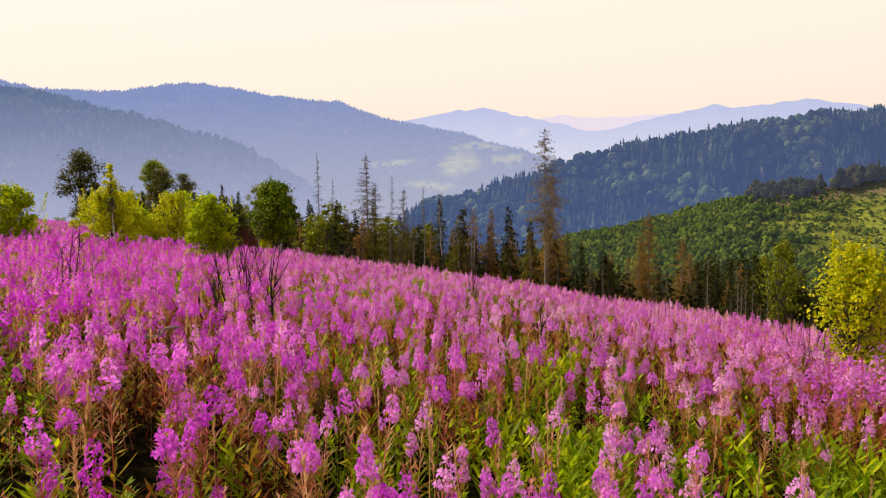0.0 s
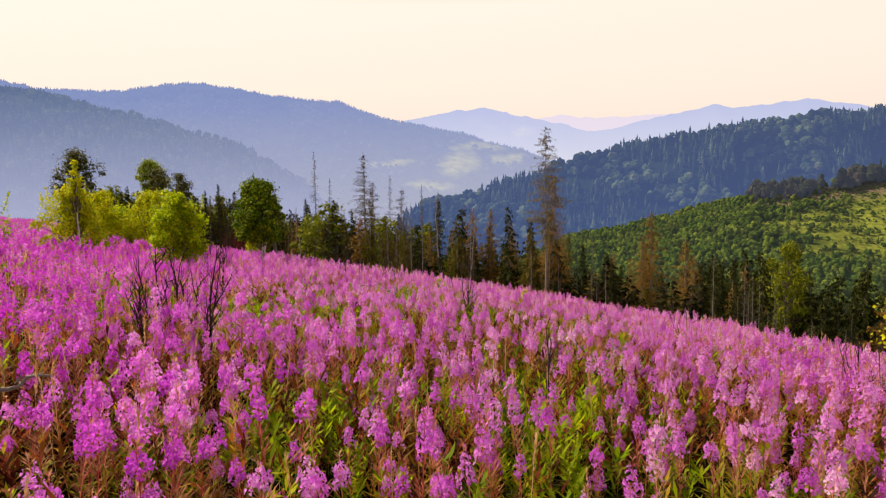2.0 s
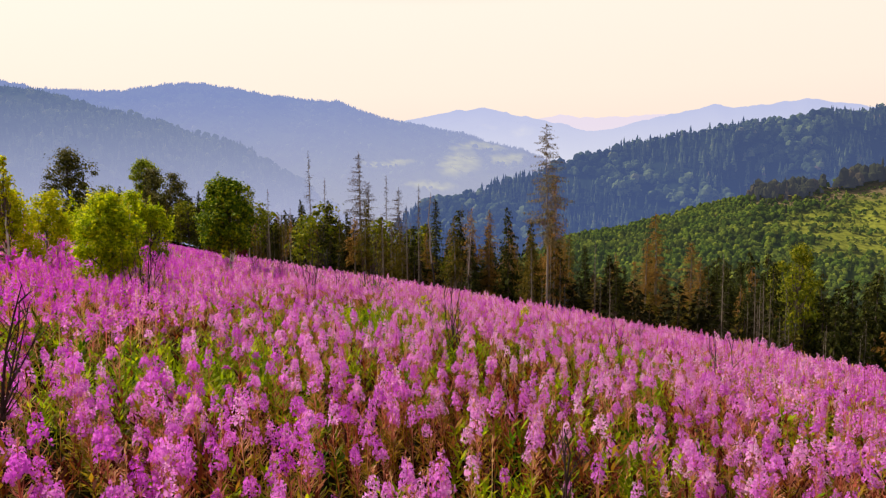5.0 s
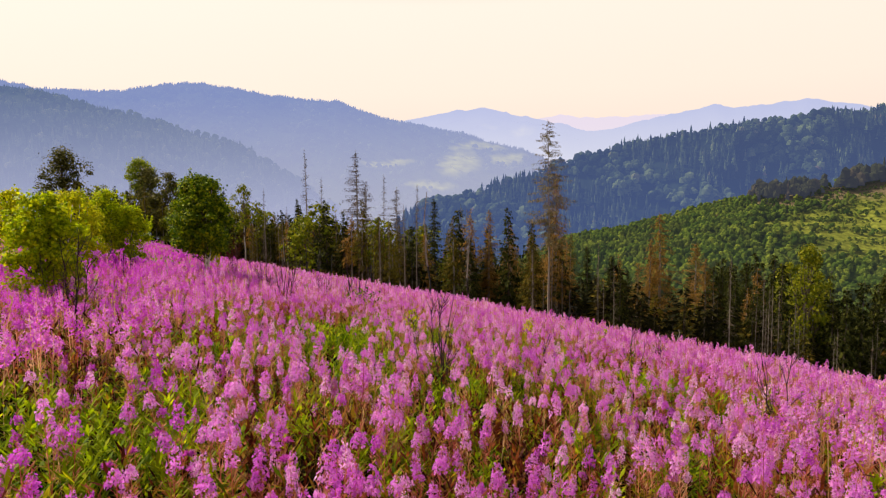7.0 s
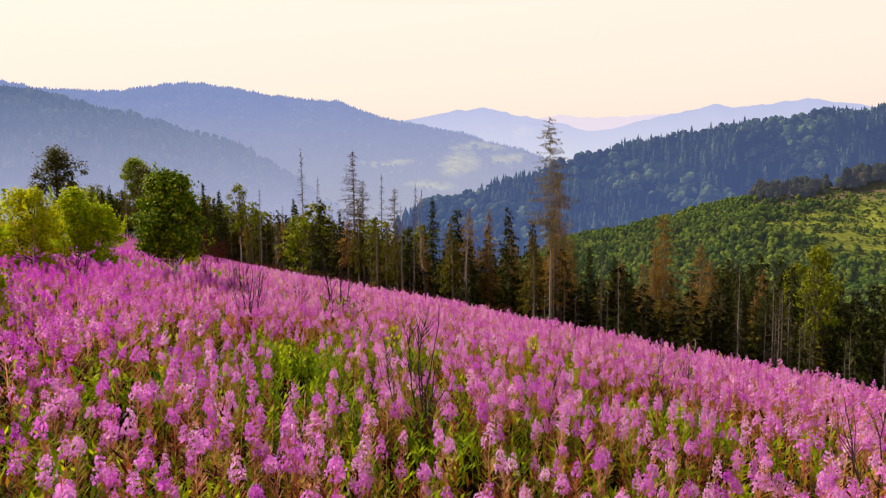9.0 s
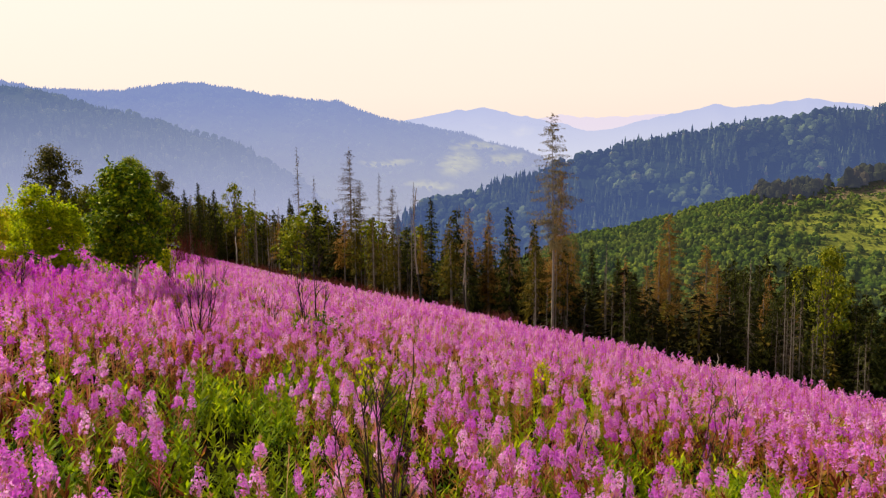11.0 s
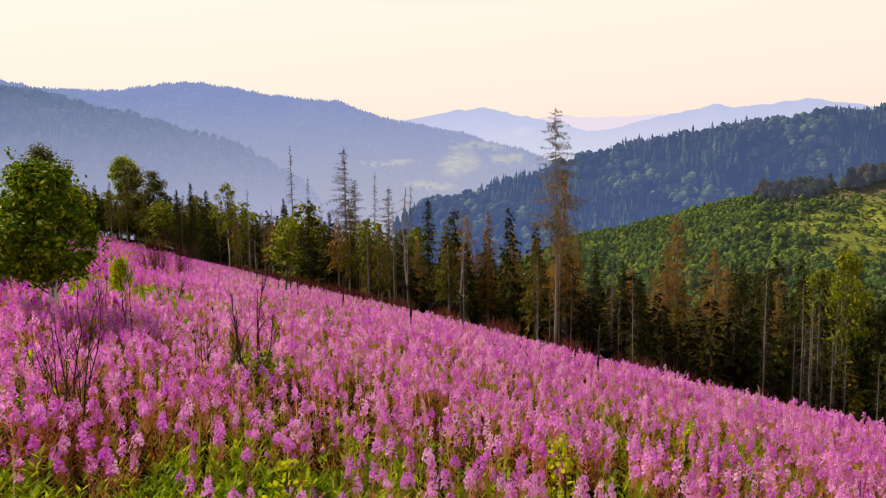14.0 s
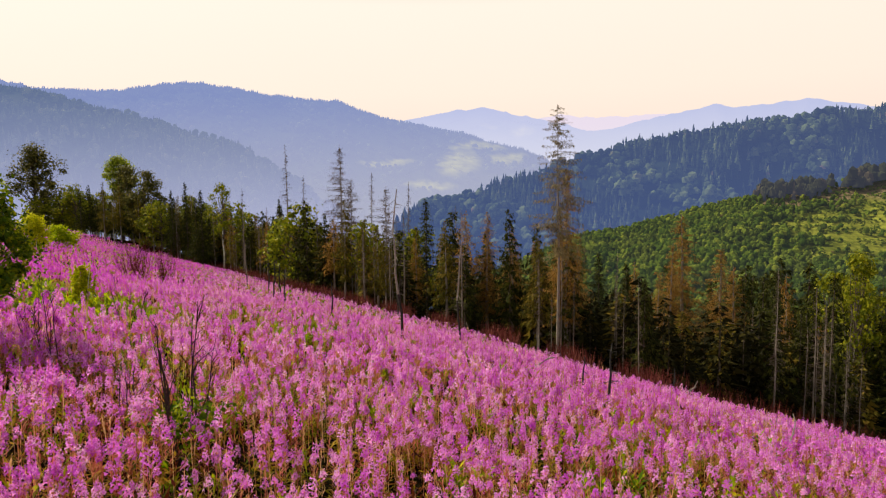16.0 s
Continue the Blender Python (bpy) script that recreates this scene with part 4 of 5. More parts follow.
bush("birch_sapling", -20.9, 24.6, 3.2, 1.05, GREEN, "bright green bush at the meadow's rim", base=0.05, leaves=11000, leaf=0.05, spread=0.30, clumps=60, trunks=3)
bush("birch_sapling", -19.8, 37.0, 4.2, 1.05, GREEN, "bright green young birch bush", base=0.05, leaves=11000, leaf=0.06, spread=0.30, clumps=60, trunks=3)
bush("birch_sapling", -18.6, 37.4, 3.75, 0.95, GREEN, "bright green young birch bush", base=0.05, leaves=9000, leaf=0.06, spread=0.30, clumps=60, trunks=3)
bush("birch_sapling", -16.8, 30.5, 3.7, 1.15, YELLOW, "yellowish birch bush in the meadow", base=0.08, leaves=10000, leaf=0.05, clumps=60, trunks=3, spread=0.30)
bush("birch_sapling", -19.2, 30.0, 3.6, 1.05, YELLOW, "yellow-green birch bush in the meadow", base=0.05, leaves=9000, leaf=0.05, clumps=56, trunks=3, spread=0.30)
bush("birch_sapling", -28.5, 46.0, 3.3, 1.7, GREEN, "green bush at the meadow's rim", base=0.05, leaves=6000, leaf=0.08, clumps=60, trunks=3)
bush("birch_sapling", -34.0, 52.0, 3.2, 1.8, GREEN, "green bush at the meadow's rim", base=0.05, leaves=6000, leaf=0.08, clumps=60, trunks=3)
bush("birch_sapling", -15.7, 40.2, 2.1, 0.55, YELLOW, "small yellow-green bush in the meadow", base=0.05, leaves=1800, leaf=0.05, clumps=26, trunks=2)
bush("birch_sapling", -51.0, 80.9, 4.4, 1.8, YELLOW, "bright green bush at the meadow's crest", base=0.05, leaves=6000, leaf=0.10, clumps=60, trunks=3, spread=0.30)
bush("birch_sapling", -61.7, 99.0, 3.2, 2.2, GREEN, "low green bush at the meadow's crest", base=0.05, leaves=4000, leaf=0.12, clumps=40, trunks=3, spread=0.30)
bush("yellow_herb", 1.38, 23.62, 1.2, 0.22, (M_GRASS, M_BUSH_YELLOW), "small yellow-leaved herb among the flowers", base=0.35, leaves=150, leaf=0.034, clumps=12, spread=0.6)
bush("yellow_herb", -1.58, 21.17, 1.2, 0.22, (M_GRASS, M_BUSH_YELLOW), "small yellow-leaved herb among the flowers", base=0.35, leaves=150, leaf=0.034, clumps=12, spread=0.6)
bush("yellow_herb", 1.38, 22.94, 1.2, 0.22, (M_GRASS, M_BUSH_YELLOW), "small yellow-leaved herb among the flowers", base=0.35, leaves=150, leaf=0.034, clumps=12, spread=0.6)
bush("yellow_herb", 3.94, 26.19, 1.2, 0.22, (M_GRASS, M_BUSH_YELLOW), "small yellow-leaved herb among the flowers", base=0.35, leaves=150, leaf=0.034, clumps=12, spread=0.6)
bush("aspen_sapling", 5.95, 10.0, -0.85 - float(land(5.95, 10.0)), 0.62, (M_TWIG, M_BUSH_YELLOW), "yellow-leaved aspen sapling on a dark stem", base=0.36, leaves=4200, leaf=0.032, clumps=60, spread=0.34)


def twig_shrub(x, y, h, stems, r, label="bare dark red-brown shrub with thin twigs", leaves=0, mat=None, thick=0.0145):
    root = thing("bare_shrub", label, "shrub", "bare shrubs in the meadow", (x, y, float(land(x, y))))
    thick = 0.010 if mat else thick
    for _ in range(stems):
        s = Soup()
        a, out = rng.uniform(0, 6.28), r * rng.uniform(0.3, 1)
        d = np.array([np.cos(a), np.sin(a), 0])
        hh = h * rng.uniform(0.65, 1.05)
        u = np.linspace(0, 1, 8)
        pts = d * (0.05 + out * u ** 0.75)[:, None] + np.array([0, 0, 1]) * (hh * u)[:, None]
        pts[1:] += np.cumsum(rng.normal(0, 0.028, (7, 3)), 0) * [1, 1, 0.3]
        pts[0, 2] = -0.1
        stick(s, pts, thick * rng.uniform(0.7, 1.15) * (1 - 0.78 * u), 5)
        stem = part("stem", s, [mat or M_TWIG], root)
        fine = Soup()
        for _ in range(rng.integers(4, 9)):
            k = rng.uniform(0.22, 0.92)
            p = np.array([np.interp(k, u, pts[:, i]) for i in range(3)])
            b = a + rng.uniform(-2.2, 2.2)
            e = np.array([np.cos(b), np.sin(b), rng.uniform(1.0, 2.4)]) * rng.uniform(0.10, 0.24) * hh * (1.15 - k) + 0.04
            kink = p + e * 0.5 + rng.normal(0, 0.025, 3)
            bough = fine if mat else Soup()
            stick(bough, [p, kink, p + e], [thick * 0.42, thick * 0.3, thick * 0.14], 4)
            for _ in range(rng.integers(1, 4)):
                w = rng.uniform(0.3, 0.9)
                q = p + e * w
                c = rng.uniform(0, 6.28)
                g = np.array([np.cos(c), np.sin(c), rng.uniform(0.6, 2.0)]) * rng.uniform(0.05, 0.16)
                stick(bough, [q, q + g * 0.5 + rng.normal(0, 0.01, 3), q + g], [thick * 0.22, thick * 0.17, thick * 0.1], 3)
            if not mat:
                part("branch", bough, [M_TWIG], stem)
        if mat:
            tagged(part("twigwork", fine, [mat], stem), kind="stuff")
    if leaves:
        c = rng.normal(0, 0.30, (leaves, 3)) * [1, 1, 0.5] + [0, 0, h * 0.36]
        d = unit(rng, leaves)
        e = np.cross(d, unit(rng, leaves))
        sc = Soup()
        blades(sc, c, d * 0.055, e * 0.036)
        part("foliage", sc, [M_BUSH_DARK], root)
    return root


for x, y, h, n, r in ((-3.75, 9.4, 1.7, 9, 0.5), (-4.3, 9.5, 1.7, 8, 0.4), (-7.3, 9.6, 2.0, 6, 0.5), (-7.3, 17.4, 2.2, 9, 0.6), (-5.4, 23.2, 2.3, 9, 0.7),
                      (-5.3, 27.0, 2.2, 4, 0.3), (-10.3, 31.0, 2.2, 5, 0.6), (-11.6, 36.8, 2.2, 6, 0.8), (0.72, 9.35, 1.9, 2, 0.2), (-0.5, 16.7, 1.9, 6, 0.4),
                      (4.8, 16.5, 1.8, 3, 0.3), (5.4, 10.6, 2.0, 6, 0.5), (6.4, 10.8, 1.9, 5, 0.5), (1.15, 18.6, 2.0, 1, 0.2), (9.2, 15.4, 1.9, 7, 0.7),
                      (-12.5, 27.0, 2.2, 6, 0.7), (-8.2, 29.0, 2.4, 4, 0.4), (3.4, 20.4, 1.9, 3, 0.2), (4.6, 22.5, 1.7, 3, 0.2)):
    twig_shrub(x, y, h, n, r, thick=0.019 if y < 9.6 else 0.0145)
twig_shrub(-4.05, 26.3, 2.7, 6, 0.6, "bare shrub with fresh leaves round its foot", 420, thick=0.024)
for x, y, h in ((-23.7, 57, 2.6), (-22.6, 58.5, 2.3), (-25.0, 58.0, 2.2)):
    twig_shrub(x, y, h * 1.5, 46, 1.2, "dense reddish bare shrub at the field's edge", 0, M_BRUSH)


for _ in range(22):
    x = float(rng.uniform(-26, 22))
    twig_shrub(x, edge(x) - float(rng.uniform(7, 24)), float(rng.uniform(1.3, 2.2)), int(rng.integers(4, 9)), 0.5, "small bare reddish shrub near the wood", 0, M_BRUSH)


def snag(x, y, h, label, r=0.06):
    wood = M_BARK_GREY if "foot" in label else M_CHAR
    root = thing("snag", label, "dead tree", "dead trunks at the field's edge", (x, y, float(land(x, y))))
    line = trunk_line(rng, h, 0.09)
    s = Soup()
    cut = 4
    stick(s, line[cut - 1:], np.linspace(r * 0.9, r * 0.35, len(line) - cut + 1), 7)
    trunk = part("trunk", s, [wood], root)
    for _ in range(int(h * 5)):
        k = rng.uniform(0.3, 0.98)
        p = np.array([np.interp(k * h, line[:, 2], line[:, i]) for i in (0, 1)] + [k * h])
        a = rng.uniform(0, 6.28)
        e = np.array([np.cos(a), np.sin(a), rng.uniform(-0.9, 0.2)]) * rng.uniform(0.15, 0.5)
        limb = Soup()
        stick(limb, [p, p + e * 0.5, p + e], [0.016, 0.01, 0.004], 3)
        part("branch", limb, [wood], trunk)
    b = Soup()
    stick(b, np.concatenate([line[:1] - [0, 0, 0.3], line[:cut]]), np.linspace(r * 1.25, r * 0.92, cut + 1), 7)
    part("charred_foot", b, [M_CHAR], root, "charred black foot")


snag(-3.4, 43.5, 7.4, "thin grey snag with a charred black foot")
snag(-1.4, 55.0, 8.5, "thin grey snag with a charred black foot")
snag(-20.0, 71.0, 4.0, "short charred snag at the field's edge")
snag(-17.0, 66.0, 3.2, "short charred snag at the field's edge")
snag(-8.8, 52.0, 2.6, "short charred snag at the field's edge")
snag(9.5, 47.0, 2.2, "short charred stump at the field's edge")
snag(4.1, 35.7, 2.6, "thin charred post among the flowers", 0.05)
snag(3.6, 37.2, 1.9, "thin charred post among the flowers", 0.04)
snag(-14.9, 58.7, 3.4, "short charred snag at the field's edge")
snag(-12.5, 54.4, 3.0, "short charred snag at the field's edge")
snag(-24.0, 76.0, 5.2, "thin grey snag with a charred black foot")
snag(-6.0, 60.0, 3.6, "short charred snag at the field's edge")


def fallen(x, y, z, length, turn, tilt, r, label):
    root = thing("fallen_log", label, "log", "", (x, y, z))
    root.rotation_euler = (0, radians(tilt), radians(turn))
    s = Soup()
    pts = np.stack([np.linspace(-length / 2, length / 2, 7), rng.normal(0, 0.03, 7), rng.normal(0, 0.03, 7)], -1)
    stick(s, pts, np.linspace(r, r * 0.4, 7), 7)
    part("trunk", s, [M_BARK_GREY], root)
    for _ in range(6):
        t = Soup()
        p = np.array([rng.uniform(-0.3, 0.45) * length, 0, 0])
        e = np.array([rng.uniform(0.1, 0.5), rng.uniform(-0.4, 0.4), rng.uniform(-0.1, 0.5)]) * length * 0.3
        stick(t, [p, p + e * 0.6, p + e], [r * 0.3, r * 0.2, r * 0.08], 4)
        part("branch", t, [M_BARK_GREY], root)


fallen(-3.9, 6.6, float(land(-3.9, 6.6)) + 0.85, 0.5, 25, -18, 0.025, "pale grey weathered dead branch among the flowers")
fallen(12.6, 56.5, float(land(12.6, 56.5)) + 0.6, 3.4, 20, -28, 0.12, "fallen grey trunk with broken branches")
fallen(8.5, 58.0, float(land(8.5, 58.0)) + 0.5, 2.6, 140, -20, 0.10, "fallen dark trunk with broken branches")
fallen(2.6, 43.5, float(land(2.6, 43.5)) + 0.95, 1.8, 25, -20, 0.06, "dark charred branch lying over the flowers")
fallen(8.7, 34.2, float(land(8.7, 34.2)) + 1.0, 1.3, 60, -48, 0.03, "pale grey dead branch sticking out of the flowers")
fallen(21.0, 53.0, float(land(21.0, 53.0)) + 0.5, 2.4, 35, -22, 0.10, "fallen grey trunk with broken branches")


# ---------- fireweed ----------
def fireweed(rng, level):
    """A tuft of one to three plants, about a metre high, its foot at the origin. Materials: petal, stem, leaf."""
    s = Soup()
    for _ in range((1, 1, 2, 1)[level] + int(rng.random() < (0.45, 0.6, 0.5, 0)[level])):
        one_fireweed(s, rng, level, rng.normal(0, 0.14, 2) if level < 3 else np.zeros(2), rng.uniform(0.74, 1.06))
    return s.arrays()


def one_fireweed(s, rng, level, foot, grow):
    n = (4, 3, 2, 2)[level]
    top = rng.uniform(0.86, 1.0) * grow
    long = rng.uniform(0.08, 0.22)
    h = top + long * (1.0 if level < 2 else 0.8) + 0.05
    z = np.linspace(-0.05, h, n)
    lean = np.cumsum(rng.normal(0, 0.022, (n, 2)), 0)
    pts = np.stack([lean[:, 0] + foot[0], lean[:, 1] + foot[1], z], -1)

    def on(k):
        return np.stack([np.interp(k, z, pts[:, 0]), np.interp(k, z, pts[:, 1]), k], -1)

    if level == 0:
        stick(s, pts, np.linspace(0.005, 0.0025, n), 3, mat=1)
    else:
        w = (0, 0.005, 0.010, 0.02)[level]
        a = rng.uniform(0, 3.14)
        off = np.array([np.cos(a), np.sin(a), 0]) * w
        v = np.concatenate([pts - off, pts + off])
        s.add(v, [(i, i + 1, n + i + 1, n + i) for i in range(n - 1)], mat=1)
    # narrow leaves all the way up the stem
    k = (26, 9, 3, 1)[level]
    zz = np.sort(rng.uniform(0.12, 0.66, k)) * top
    a = np.arange(k) * 2.4 + rng.uniform(0, 1, k)
    ln = (0.062, 0.08, 0.12, 0.2)[level] * rng.uniform(0.7, 1.25, k)
    d = np.stack([np.cos(a), np.sin(a), rng.uniform(-0.1, 1.0, k)], -1)
    side = np.stack([-np.sin(a), np.cos(a), np.zeros(k)], -1) * (0.012, 0.020, 0.036, 0.06)[level]
    blades(s, on(zz) + d * ln[:, None], d * ln[:, None], side, mat=2)
    # seed pods and faded stalks under the flowers
    k = (36, 15, 6, 2)[level]
    zz = rng.uniform(top - 0.36, top, k)
    a = rng.uniform(0, 6.28, k)
    d = np.stack([np.cos(a), np.sin(a), np.full(k, 0.9)], -1) * rng.uniform(0.03, 0.06, (k, 1))
    side = np.stack([-np.sin(a), np.cos(a), np.zeros(k)], -1) * (0.0035, 0.007, 0.015, 0.03)[level]
    blades(s, on(zz) + d, d, side, mat=1)
    # blossoms, a loose wide head that narrows upwards
    k = (34, 18, 9, 4)[level]
    t = np.linspace(0, 1, k) ** 0.9
    zz = top + long * t
    rad = 0.054 * (1 - 0.62 * t ** 1.6) * rng.uniform(0.5, 1.25, k)
    a = np.arange(k) * 2.4 + rng.uniform(0, 0.8, k)
    c = on(zz) + np.stack([np.cos(a) * rad, np.sin(a) * rad, rng.normal(0, 0.012, k)], -1)
    size = (0.024, 0.036, 0.057, 0.105)[level] * (1 - 0.45 * t) * rng.uniform(0.7, 1.3, k)
    out = np.stack([np.cos(a), np.sin(a), rng.uniform(0.0, 0.6, k)], -1)
    out /= np.linalg.norm(out, axis=1)[:, None]
    u = np.stack([-np.sin(a), np.cos(a), np.zeros(k)], -1)
    w = np.cross(out, u)
    f = size[:, None]
    turns = (4, 2, 2, 2)[level]
    for q in range(turns):
        b = q * 2 * np.pi / turns + rng.uniform(0, 1.2, k)
        p = u * np.cos(b)[:, None] + w * np.sin(b)[:, None]
        r_ = -u * np.sin(b)[:, None] + w * np.cos(b)[:, None]
        tip = c + (p + out * 0.4) * f
        if level == 0:
            v = np.stack([c, tip + r_ * f * 0.5, tip - r_ * f * 0.5], 1)
        else:
            v = np.stack([c - p * f * 0.4, tip + r_ * f * 0.55, tip - r_ * f * 0.55 - out * f * 0.5], 1)
        s.add(v.reshape(-1, 3), tris=np.arange(3 * k).reshape(-1, 3), mat=0)
    # buds at the tip
    if level < 2:
        k = (9, 4)[level]
        zz = rng.uniform(top + long, top + long + 0.06, k)
        a = rng.uniform(0, 6.28, k)
        d = np.stack([np.cos(a), np.sin(a), np.full(k, 0.8)], -1) * 0.016
        side = np.stack([-np.sin(a), np.cos(a), np.zeros(k)], -1) * 0.005
        blades(s, on(zz) + d, d, side, mat=1)


def herb(rng, level):
    """A clump of leafy shoots without flowers, about 0.7 m high."""
    s = Soup()
    for _ in range((4, 3, 2, 2)[level]):
        foot = np.array([*rng.normal(0, 0.11, 2), 0])
        tip = foot + np.array([*rng.normal(0, 0.10, 2), rng.uniform(0.42, 0.80)])
        a = rng.uniform(0, 3.14)
        off = np.array([np.cos(a), np.sin(a), 0]) * (0.004, 0.006, 0.012, 0.03)[level]
        s.add([foot - off, foot + off, tip], tris=[(0, 1, 2)])
        k = (18, 9, 4, 2)[level]
        t = np.sort(rng.uniform(0.2, 1.0, k))
        a = np.arange(k) * 2.4 + rng.uniform(0, 1, k)
        d = np.stack([np.cos(a), np.sin(a), rng.uniform(0.2, 1.5, k)], -1) * ((0.055, 0.07, 0.11, 0.18)[level] * rng.uniform(0.7, 1.2, (k, 1)))
        side = np.stack([-np.sin(a), np.cos(a), np.zeros(k)], -1) * (0.016, 0.023, 0.042, 0.10)[level]
        blades(s, foot + (tip - foot) * t[:, None] + d * 0.9, d, side)
    return s.arrays()


def plume(rng, level):
    """Dry grass stalk with a pale seed head, about 1.2 m."""
    s = Soup()
    a = rng.uniform(0, 3.14)
    off = np.array([np.cos(a), np.sin(a), 0]) * (0.003, 0.005, 0.008, 0.012)[level]
    tip = np.array([rng.normal(0, 0.08), rng.normal(0, 0.08), 1.2])
    s.add([-off, off, tip + off, tip - off], [(0, 1, 2, 3)])
    k = (14, 7, 3, 2)[level]
    t = rng.uniform(0.8, 1.0, k)
    b = rng.uniform(0, 6.28, k)
    d = np.stack([np.cos(b) * 0.4, np.sin(b) * 0.4, np.ones(k)], -1) * (0.03, 0.045, 0.07, 0.1)[level]
    side = np.stack([-np.sin(b), np.cos(b), np.zeros(k)], -1) * (0.008, 0.013, 0.022, 0.04)[level]
    blades(s, tip[None] * t[:, None] + d * 0.5, d, side)
    return s.arrays()


rng = np.random.default_rng(77)
GREEN_SPOTS = ((-2.2, 17.6, 1.6), (-4.0, 17.0, 1.2), (-3.0, 19.5, 1.4), (-5.2, 19.8, 1.3), (-3.6, 20.8, 1.2), (1.4, 4.7, 1.4), (-0.5, 4.5, 1.1), (-5.5, 6.0, 0.8), (-5.6, 13.2, 1.8),
               (-3.3, 12.4, 1.5), (-4.4, 14.6, 1.1), (-2.2, 21.8, 1.3), (-18.6, 41.2, 4.2), (-15.0, 40.0, 3.0), (-11.6, 38.8, 2.4), (-8.6, 40.8, 2.4), (-22.5, 44.0, 4.0), (-16.0, 38.0, 2.8), (-19.6, 38.4, 2.8), (2.2, 27.0, 1.0),
               (-1.0, 23.2, 1.0), (3.0, 5.2, 1.0), (0.6, 19.4, 0.9), (2.7, 19.4, 0.9), (5.0, 28.3, 0.8), (-7.6, 31.0, 1.4), (-10.2, 46.2, 2.2))


def sparse(x, y):
    """Where flowers and undergrowth stand thinner and dark soil shows, 0 to 1."""
    return np.clip(np.exp(-((x + 2.9) / 1.7) ** 2 - ((y - 4.2) / 1.5) ** 2) + 0.8 * np.exp(-((x + 2.6) / 1.0) ** 2 - ((y - 18.6) / 0.7) ** 2) + 0.6 * np.exp(-((x + 3.2) / 2.0) ** 2 - ((y - 19.8) / 1.4) ** 2) + 0.6 * np.exp(-((x + 5.0) / 2.2) ** 2 - ((y - 24.5) / 2.0) ** 2)
                   + 0.6 * np.exp(-((x + 2.0) / 1.6) ** 2 - ((y - 14.3) / 1.4) ** 2), 0, 1)


def patchy(x, y):
    """How much fireweed stands at a place, 0 to 1."""
    v = 0.78 + 0.22 * np.sin(x * 0.55 + 1.9 * np.sin(y * 0.31)) * np.sin(y * 0.47 + 0.8 + 1.3 * np.sin(x * 0.23)) + 0.16 * np.sin(x * 1.7 + y * 0.9) * np.sin(y * 1.5 - x * 0.6)
    v = v + 0.30 * np.sin(x * 4.1 + 2.3 * np.sin(y * 2.7)) * np.sin(y * 3.7 + 1.9 * np.sin(x * 3.1))
    hole = np.max([(0.80 if b < 6 else 0.76 if b < 38 else 1.25) * np.exp(-(((x - a) / r) ** 2 + ((y - b) / (r * 0.7)) ** 2)) for a, b, r in GREEN_SPOTS], axis=0)
    v = v - hole - 0.28 * sparse(x, y)
    return np.clip(v, 0.06, 1)


RANGES = ((0, 5.5, -6, 5, 2, 25), (5.5, 14, -14, 11, 2, 33), (14, 38, -38, 28, -13, 58), (38, 999, -125, 36, -14, 168))


def field(level, per_m2, g):
    """Random places over the meadow that are passed at the ranges of that level."""
    lo, hi, x0, x1, y0, y1 = RANGES[level]
    n = int(per_m2 * (x1 - x0) * (y1 - y0))
    x, y = g.uniform(x0, x1, n), g.uniform(y0, y1, n)
    ahead = np.where(x < 0, -x / 0.92, x / 0.70)
    near = np.maximum(np.maximum(3.4, ahead), y - 18)
    aside = np.hypot(x - 0.3, y - np.clip(y, 0, 18))
    near = np.where((ahead < y + 1.5) & (y > 2), near, np.where(aside < 13, 20, 99))
    ok = (near >= lo) & (near < hi) & (y < np.interp(x, EDGE_X, EDGE_Y) - 4 - 3 * np.sin(x * 0.7))
    return x[ok], y[ok]


def sow(name, make, kinds, per_m2, mats, label, category, seed, density, h0, h1):
    g = np.random.default_rng(seed)
    s = Soup()
    for lv in range(4):
        x, y = field(lv, per_m2[lv], g)
        keep = g.random(len(x)) < density(x, y)
        x, y = x[keep], y[keep]
        pick = g.integers(0, kinds, len(x))
        for k in range(kinds):
            i = pick == k
            n = int(i.sum())
            s.spread(make(g, lv), np.stack([x[i], y[i], land(x[i], y[i])], -1), g.uniform(0, 6.28, n), g.uniform(h0, h1, n), g.normal(0, 0.06, (n, 2)))
    return tagged(part(name, s, mats), label, category, kind="stuff")


def rusty(x, y):
    """Where the undergrowth has turned red-brown."""
    blot = sum(np.exp(-(((x - a) / r) ** 2 + ((y - b) / r) ** 2)) for a, b, r in ((-4, 6, 3.2), (-7, 14, 3.5), (0.5, 14, 2.0), (3, 10, 2.5), (-2, 14.5, 1.8)))
    return np.clip((0.30 + 0.75 * blot) * patchy(x, y), 0.05, 1) * (1 - 0.5 * sparse(x, y))


sow("fireweed_field", fireweed, 9, (15.0, 14.0, 7.6, 2.9), [M_PETAL, M_STEM, M_LEAF], "field of tall pink-purple fireweed in full bloom", "wild flowers", 101, patchy, 0.72, 1.12)
sow("meadow_grass", herb, 8, (16, 12, 9.0, 1.2), [M_GRASS], "green leafy shoots and grass under the flowers", "grass", 102,
    lambda x, y: np.clip(1.15 * (1.0 - patchy(x, y)) ** 1.3, 0.04, 1) * (1 - 0.85 * sparse(x, y)), 0.7, 1.15)
sow("fading_shoots", herb, 6, (10, 7, 2.6, 0.0), [M_RUST], "red-brown fading shoots under the flowers", "undergrowth", 104, rusty, 0.7, 1.15)
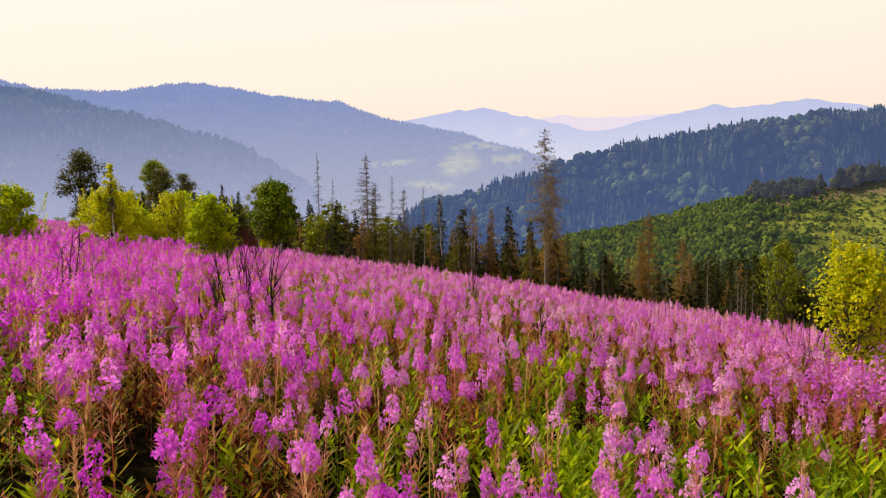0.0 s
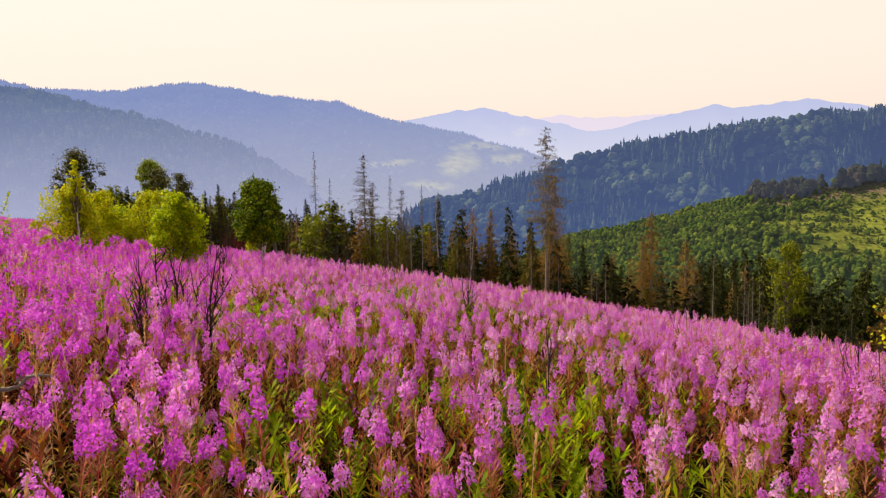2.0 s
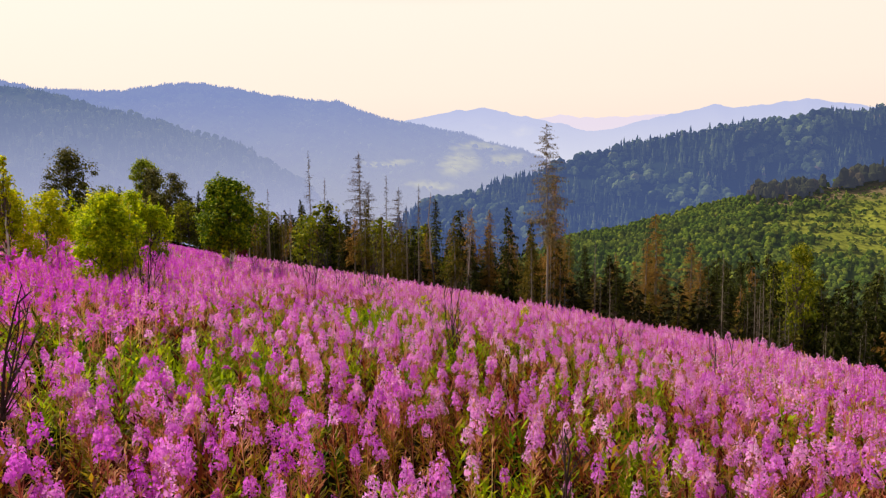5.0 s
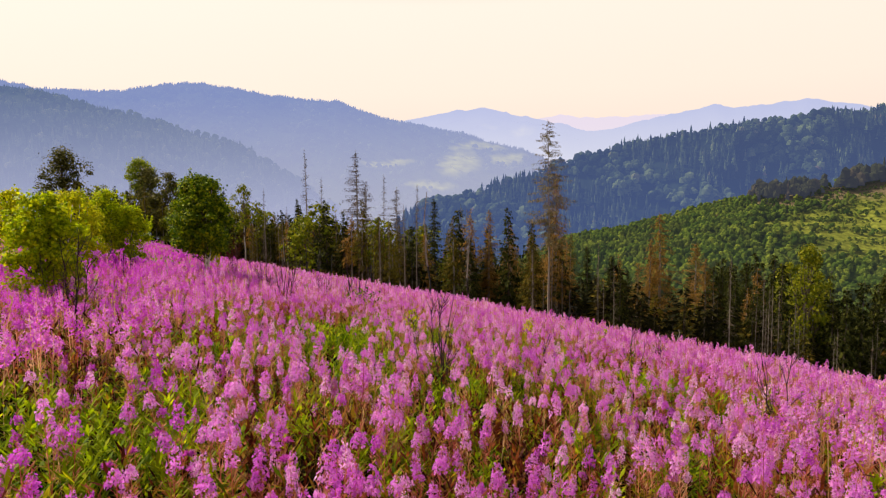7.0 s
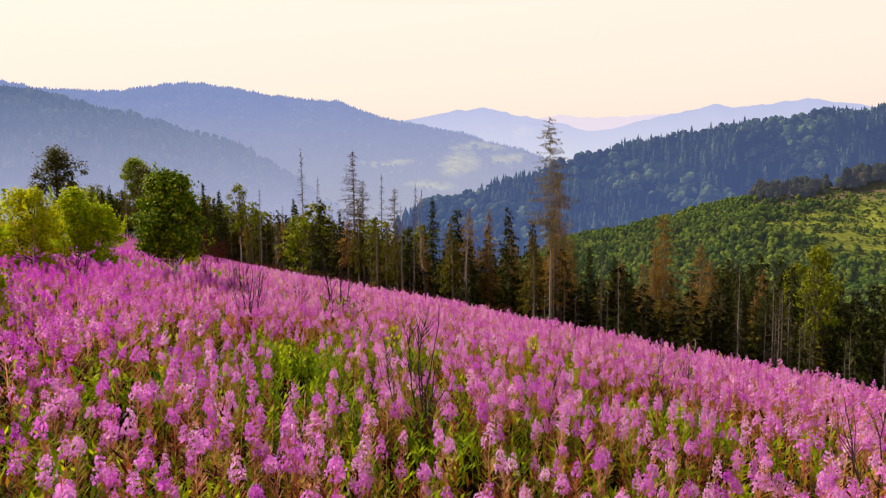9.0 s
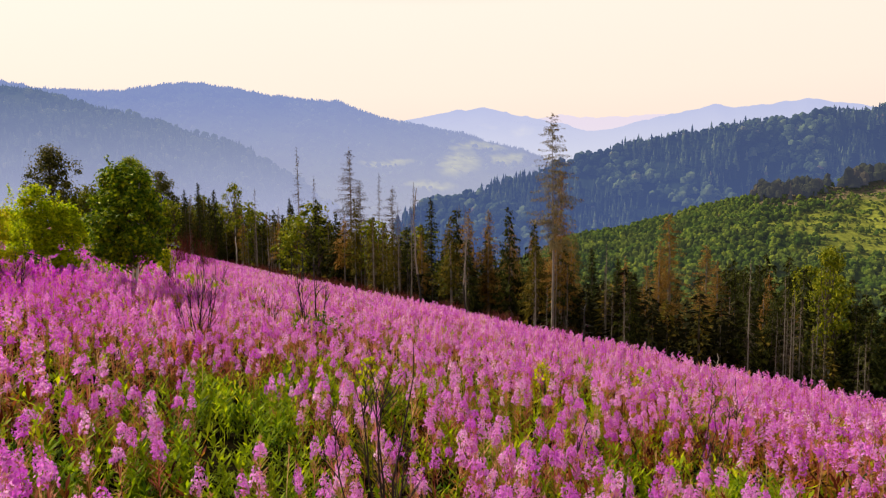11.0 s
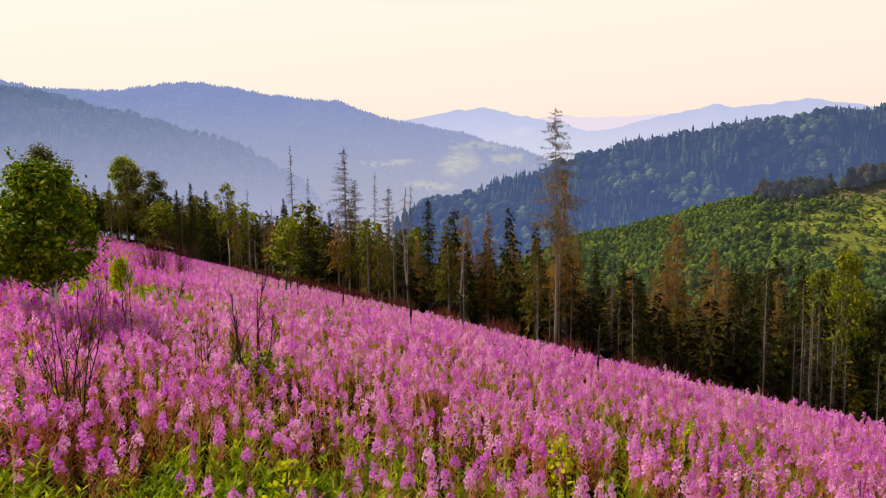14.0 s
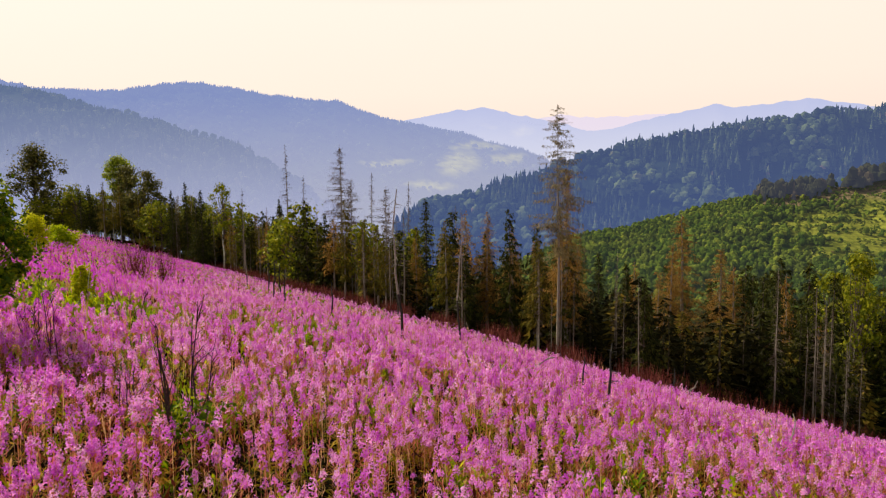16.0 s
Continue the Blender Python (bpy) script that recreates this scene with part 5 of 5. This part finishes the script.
sow("dry_grass", plume, 4, (1.6, 2.0, 1.8, 0.4), [M_PLUME], "dry pale grass stalks with seed heads", "grass", 103,
    lambda x, y: 0.25 + 0.75 * (np.sin(x * 0.4 + 2) * np.sin(y * 0.3) > 0.2), 0.7, 1.1)

# thistles in the green patch
def thistle(x, y, h):
    root = thing("thistle", "thistle with a round purple head on a green stalk", "thistle", "thistles in the meadow", (x, y, float(land(x, y))))
    st, hd, lf = Soup(), Soup(), Soup()
    bend = rng.normal(0, 0.05, 2)
    top = np.array([bend[0], bend[1], h])
    stick(st, [(0, 0, -0.05), (bend[0] * 0.3, bend[1] * 0.3, h * 0.5), top], (0.008, 0.006, 0.004), 5)
    part("stalk", st, [M_GRASS], root)
    n = 90
    d = unit(rng, n)
    d[:, 2] = np.abs(d[:, 2]) * 0.9 - 0.2
    side = np.cross(d, unit(rng, n)) * 0.007
    blades(hd, top + d * 0.034, d * 0.036, side)
    part("flower_head", hd, [M_THISTLE], root)
    k = 9
    a = rng.uniform(0, 6.28, k)
    d = np.stack([np.cos(a), np.sin(a), rng.uniform(0, 0.8, k)], -1) * 0.09
    side = np.stack([-np.sin(a), np.cos(a), np.zeros(k)], -1) * 0.02
    blades(lf, np.stack([np.zeros(k), np.zeros(k), rng.uniform(0.2, 0.8, k) * h], -1) + d, d, side)
    part("foliage", lf, [M_GRASS], root)


for x, y, h in ((-3.5, 12.4, 0.44), (-3.15, 12.4, 0.62), (-2.75, 12.4, 0.66), (-2.2, 12.0, 0.72), (-3.0, 12.0, 0.52), (-1.5, 12.6, 0.70), (-2.75, 12.0, 0.64), (-2.1, 11.9, 0.64), (-1.4, 12.0, 0.80)):
    thistle(x, y, h)

# dry brush along the wood's foot
sb = Soup()
g = np.random.default_rng(9)
bx = np.concatenate([g.uniform(-70, 60, 2200), g.uniform(-32, 18, 1400), g.uniform(-52, -6, 1600)])
by = np.interp(bx, EDGE_X, EDGE_Y) - 11 * g.random(5200) ** 1.5 + 2
for _ in range(7):
    a = g.uniform(0, 6.28, len(bx))
    h = g.uniform(0.7, 2.5, len(bx)) * (0.4 + 0.6 * (np.sin(bx * 1.1) > 0))
    p = np.stack([bx + g.normal(0, 0.3, len(bx)), by + g.normal(0, 0.3, len(bx)), land(bx, by)], -1)
    d = np.stack([np.cos(a) * 0.3, np.sin(a) * 0.3, np.ones(len(bx))], -1) * (h / 2)[:, None]
    side = np.stack([-np.sin(a), np.cos(a), np.zeros(len(bx))], -1) * 0.02
    blades(sb, p + d, d, side)
tagged(part("dry_brush", sb, [M_BRUSH]), "reddish dry brush along the foot of the wood", "brush", kind="stuff")
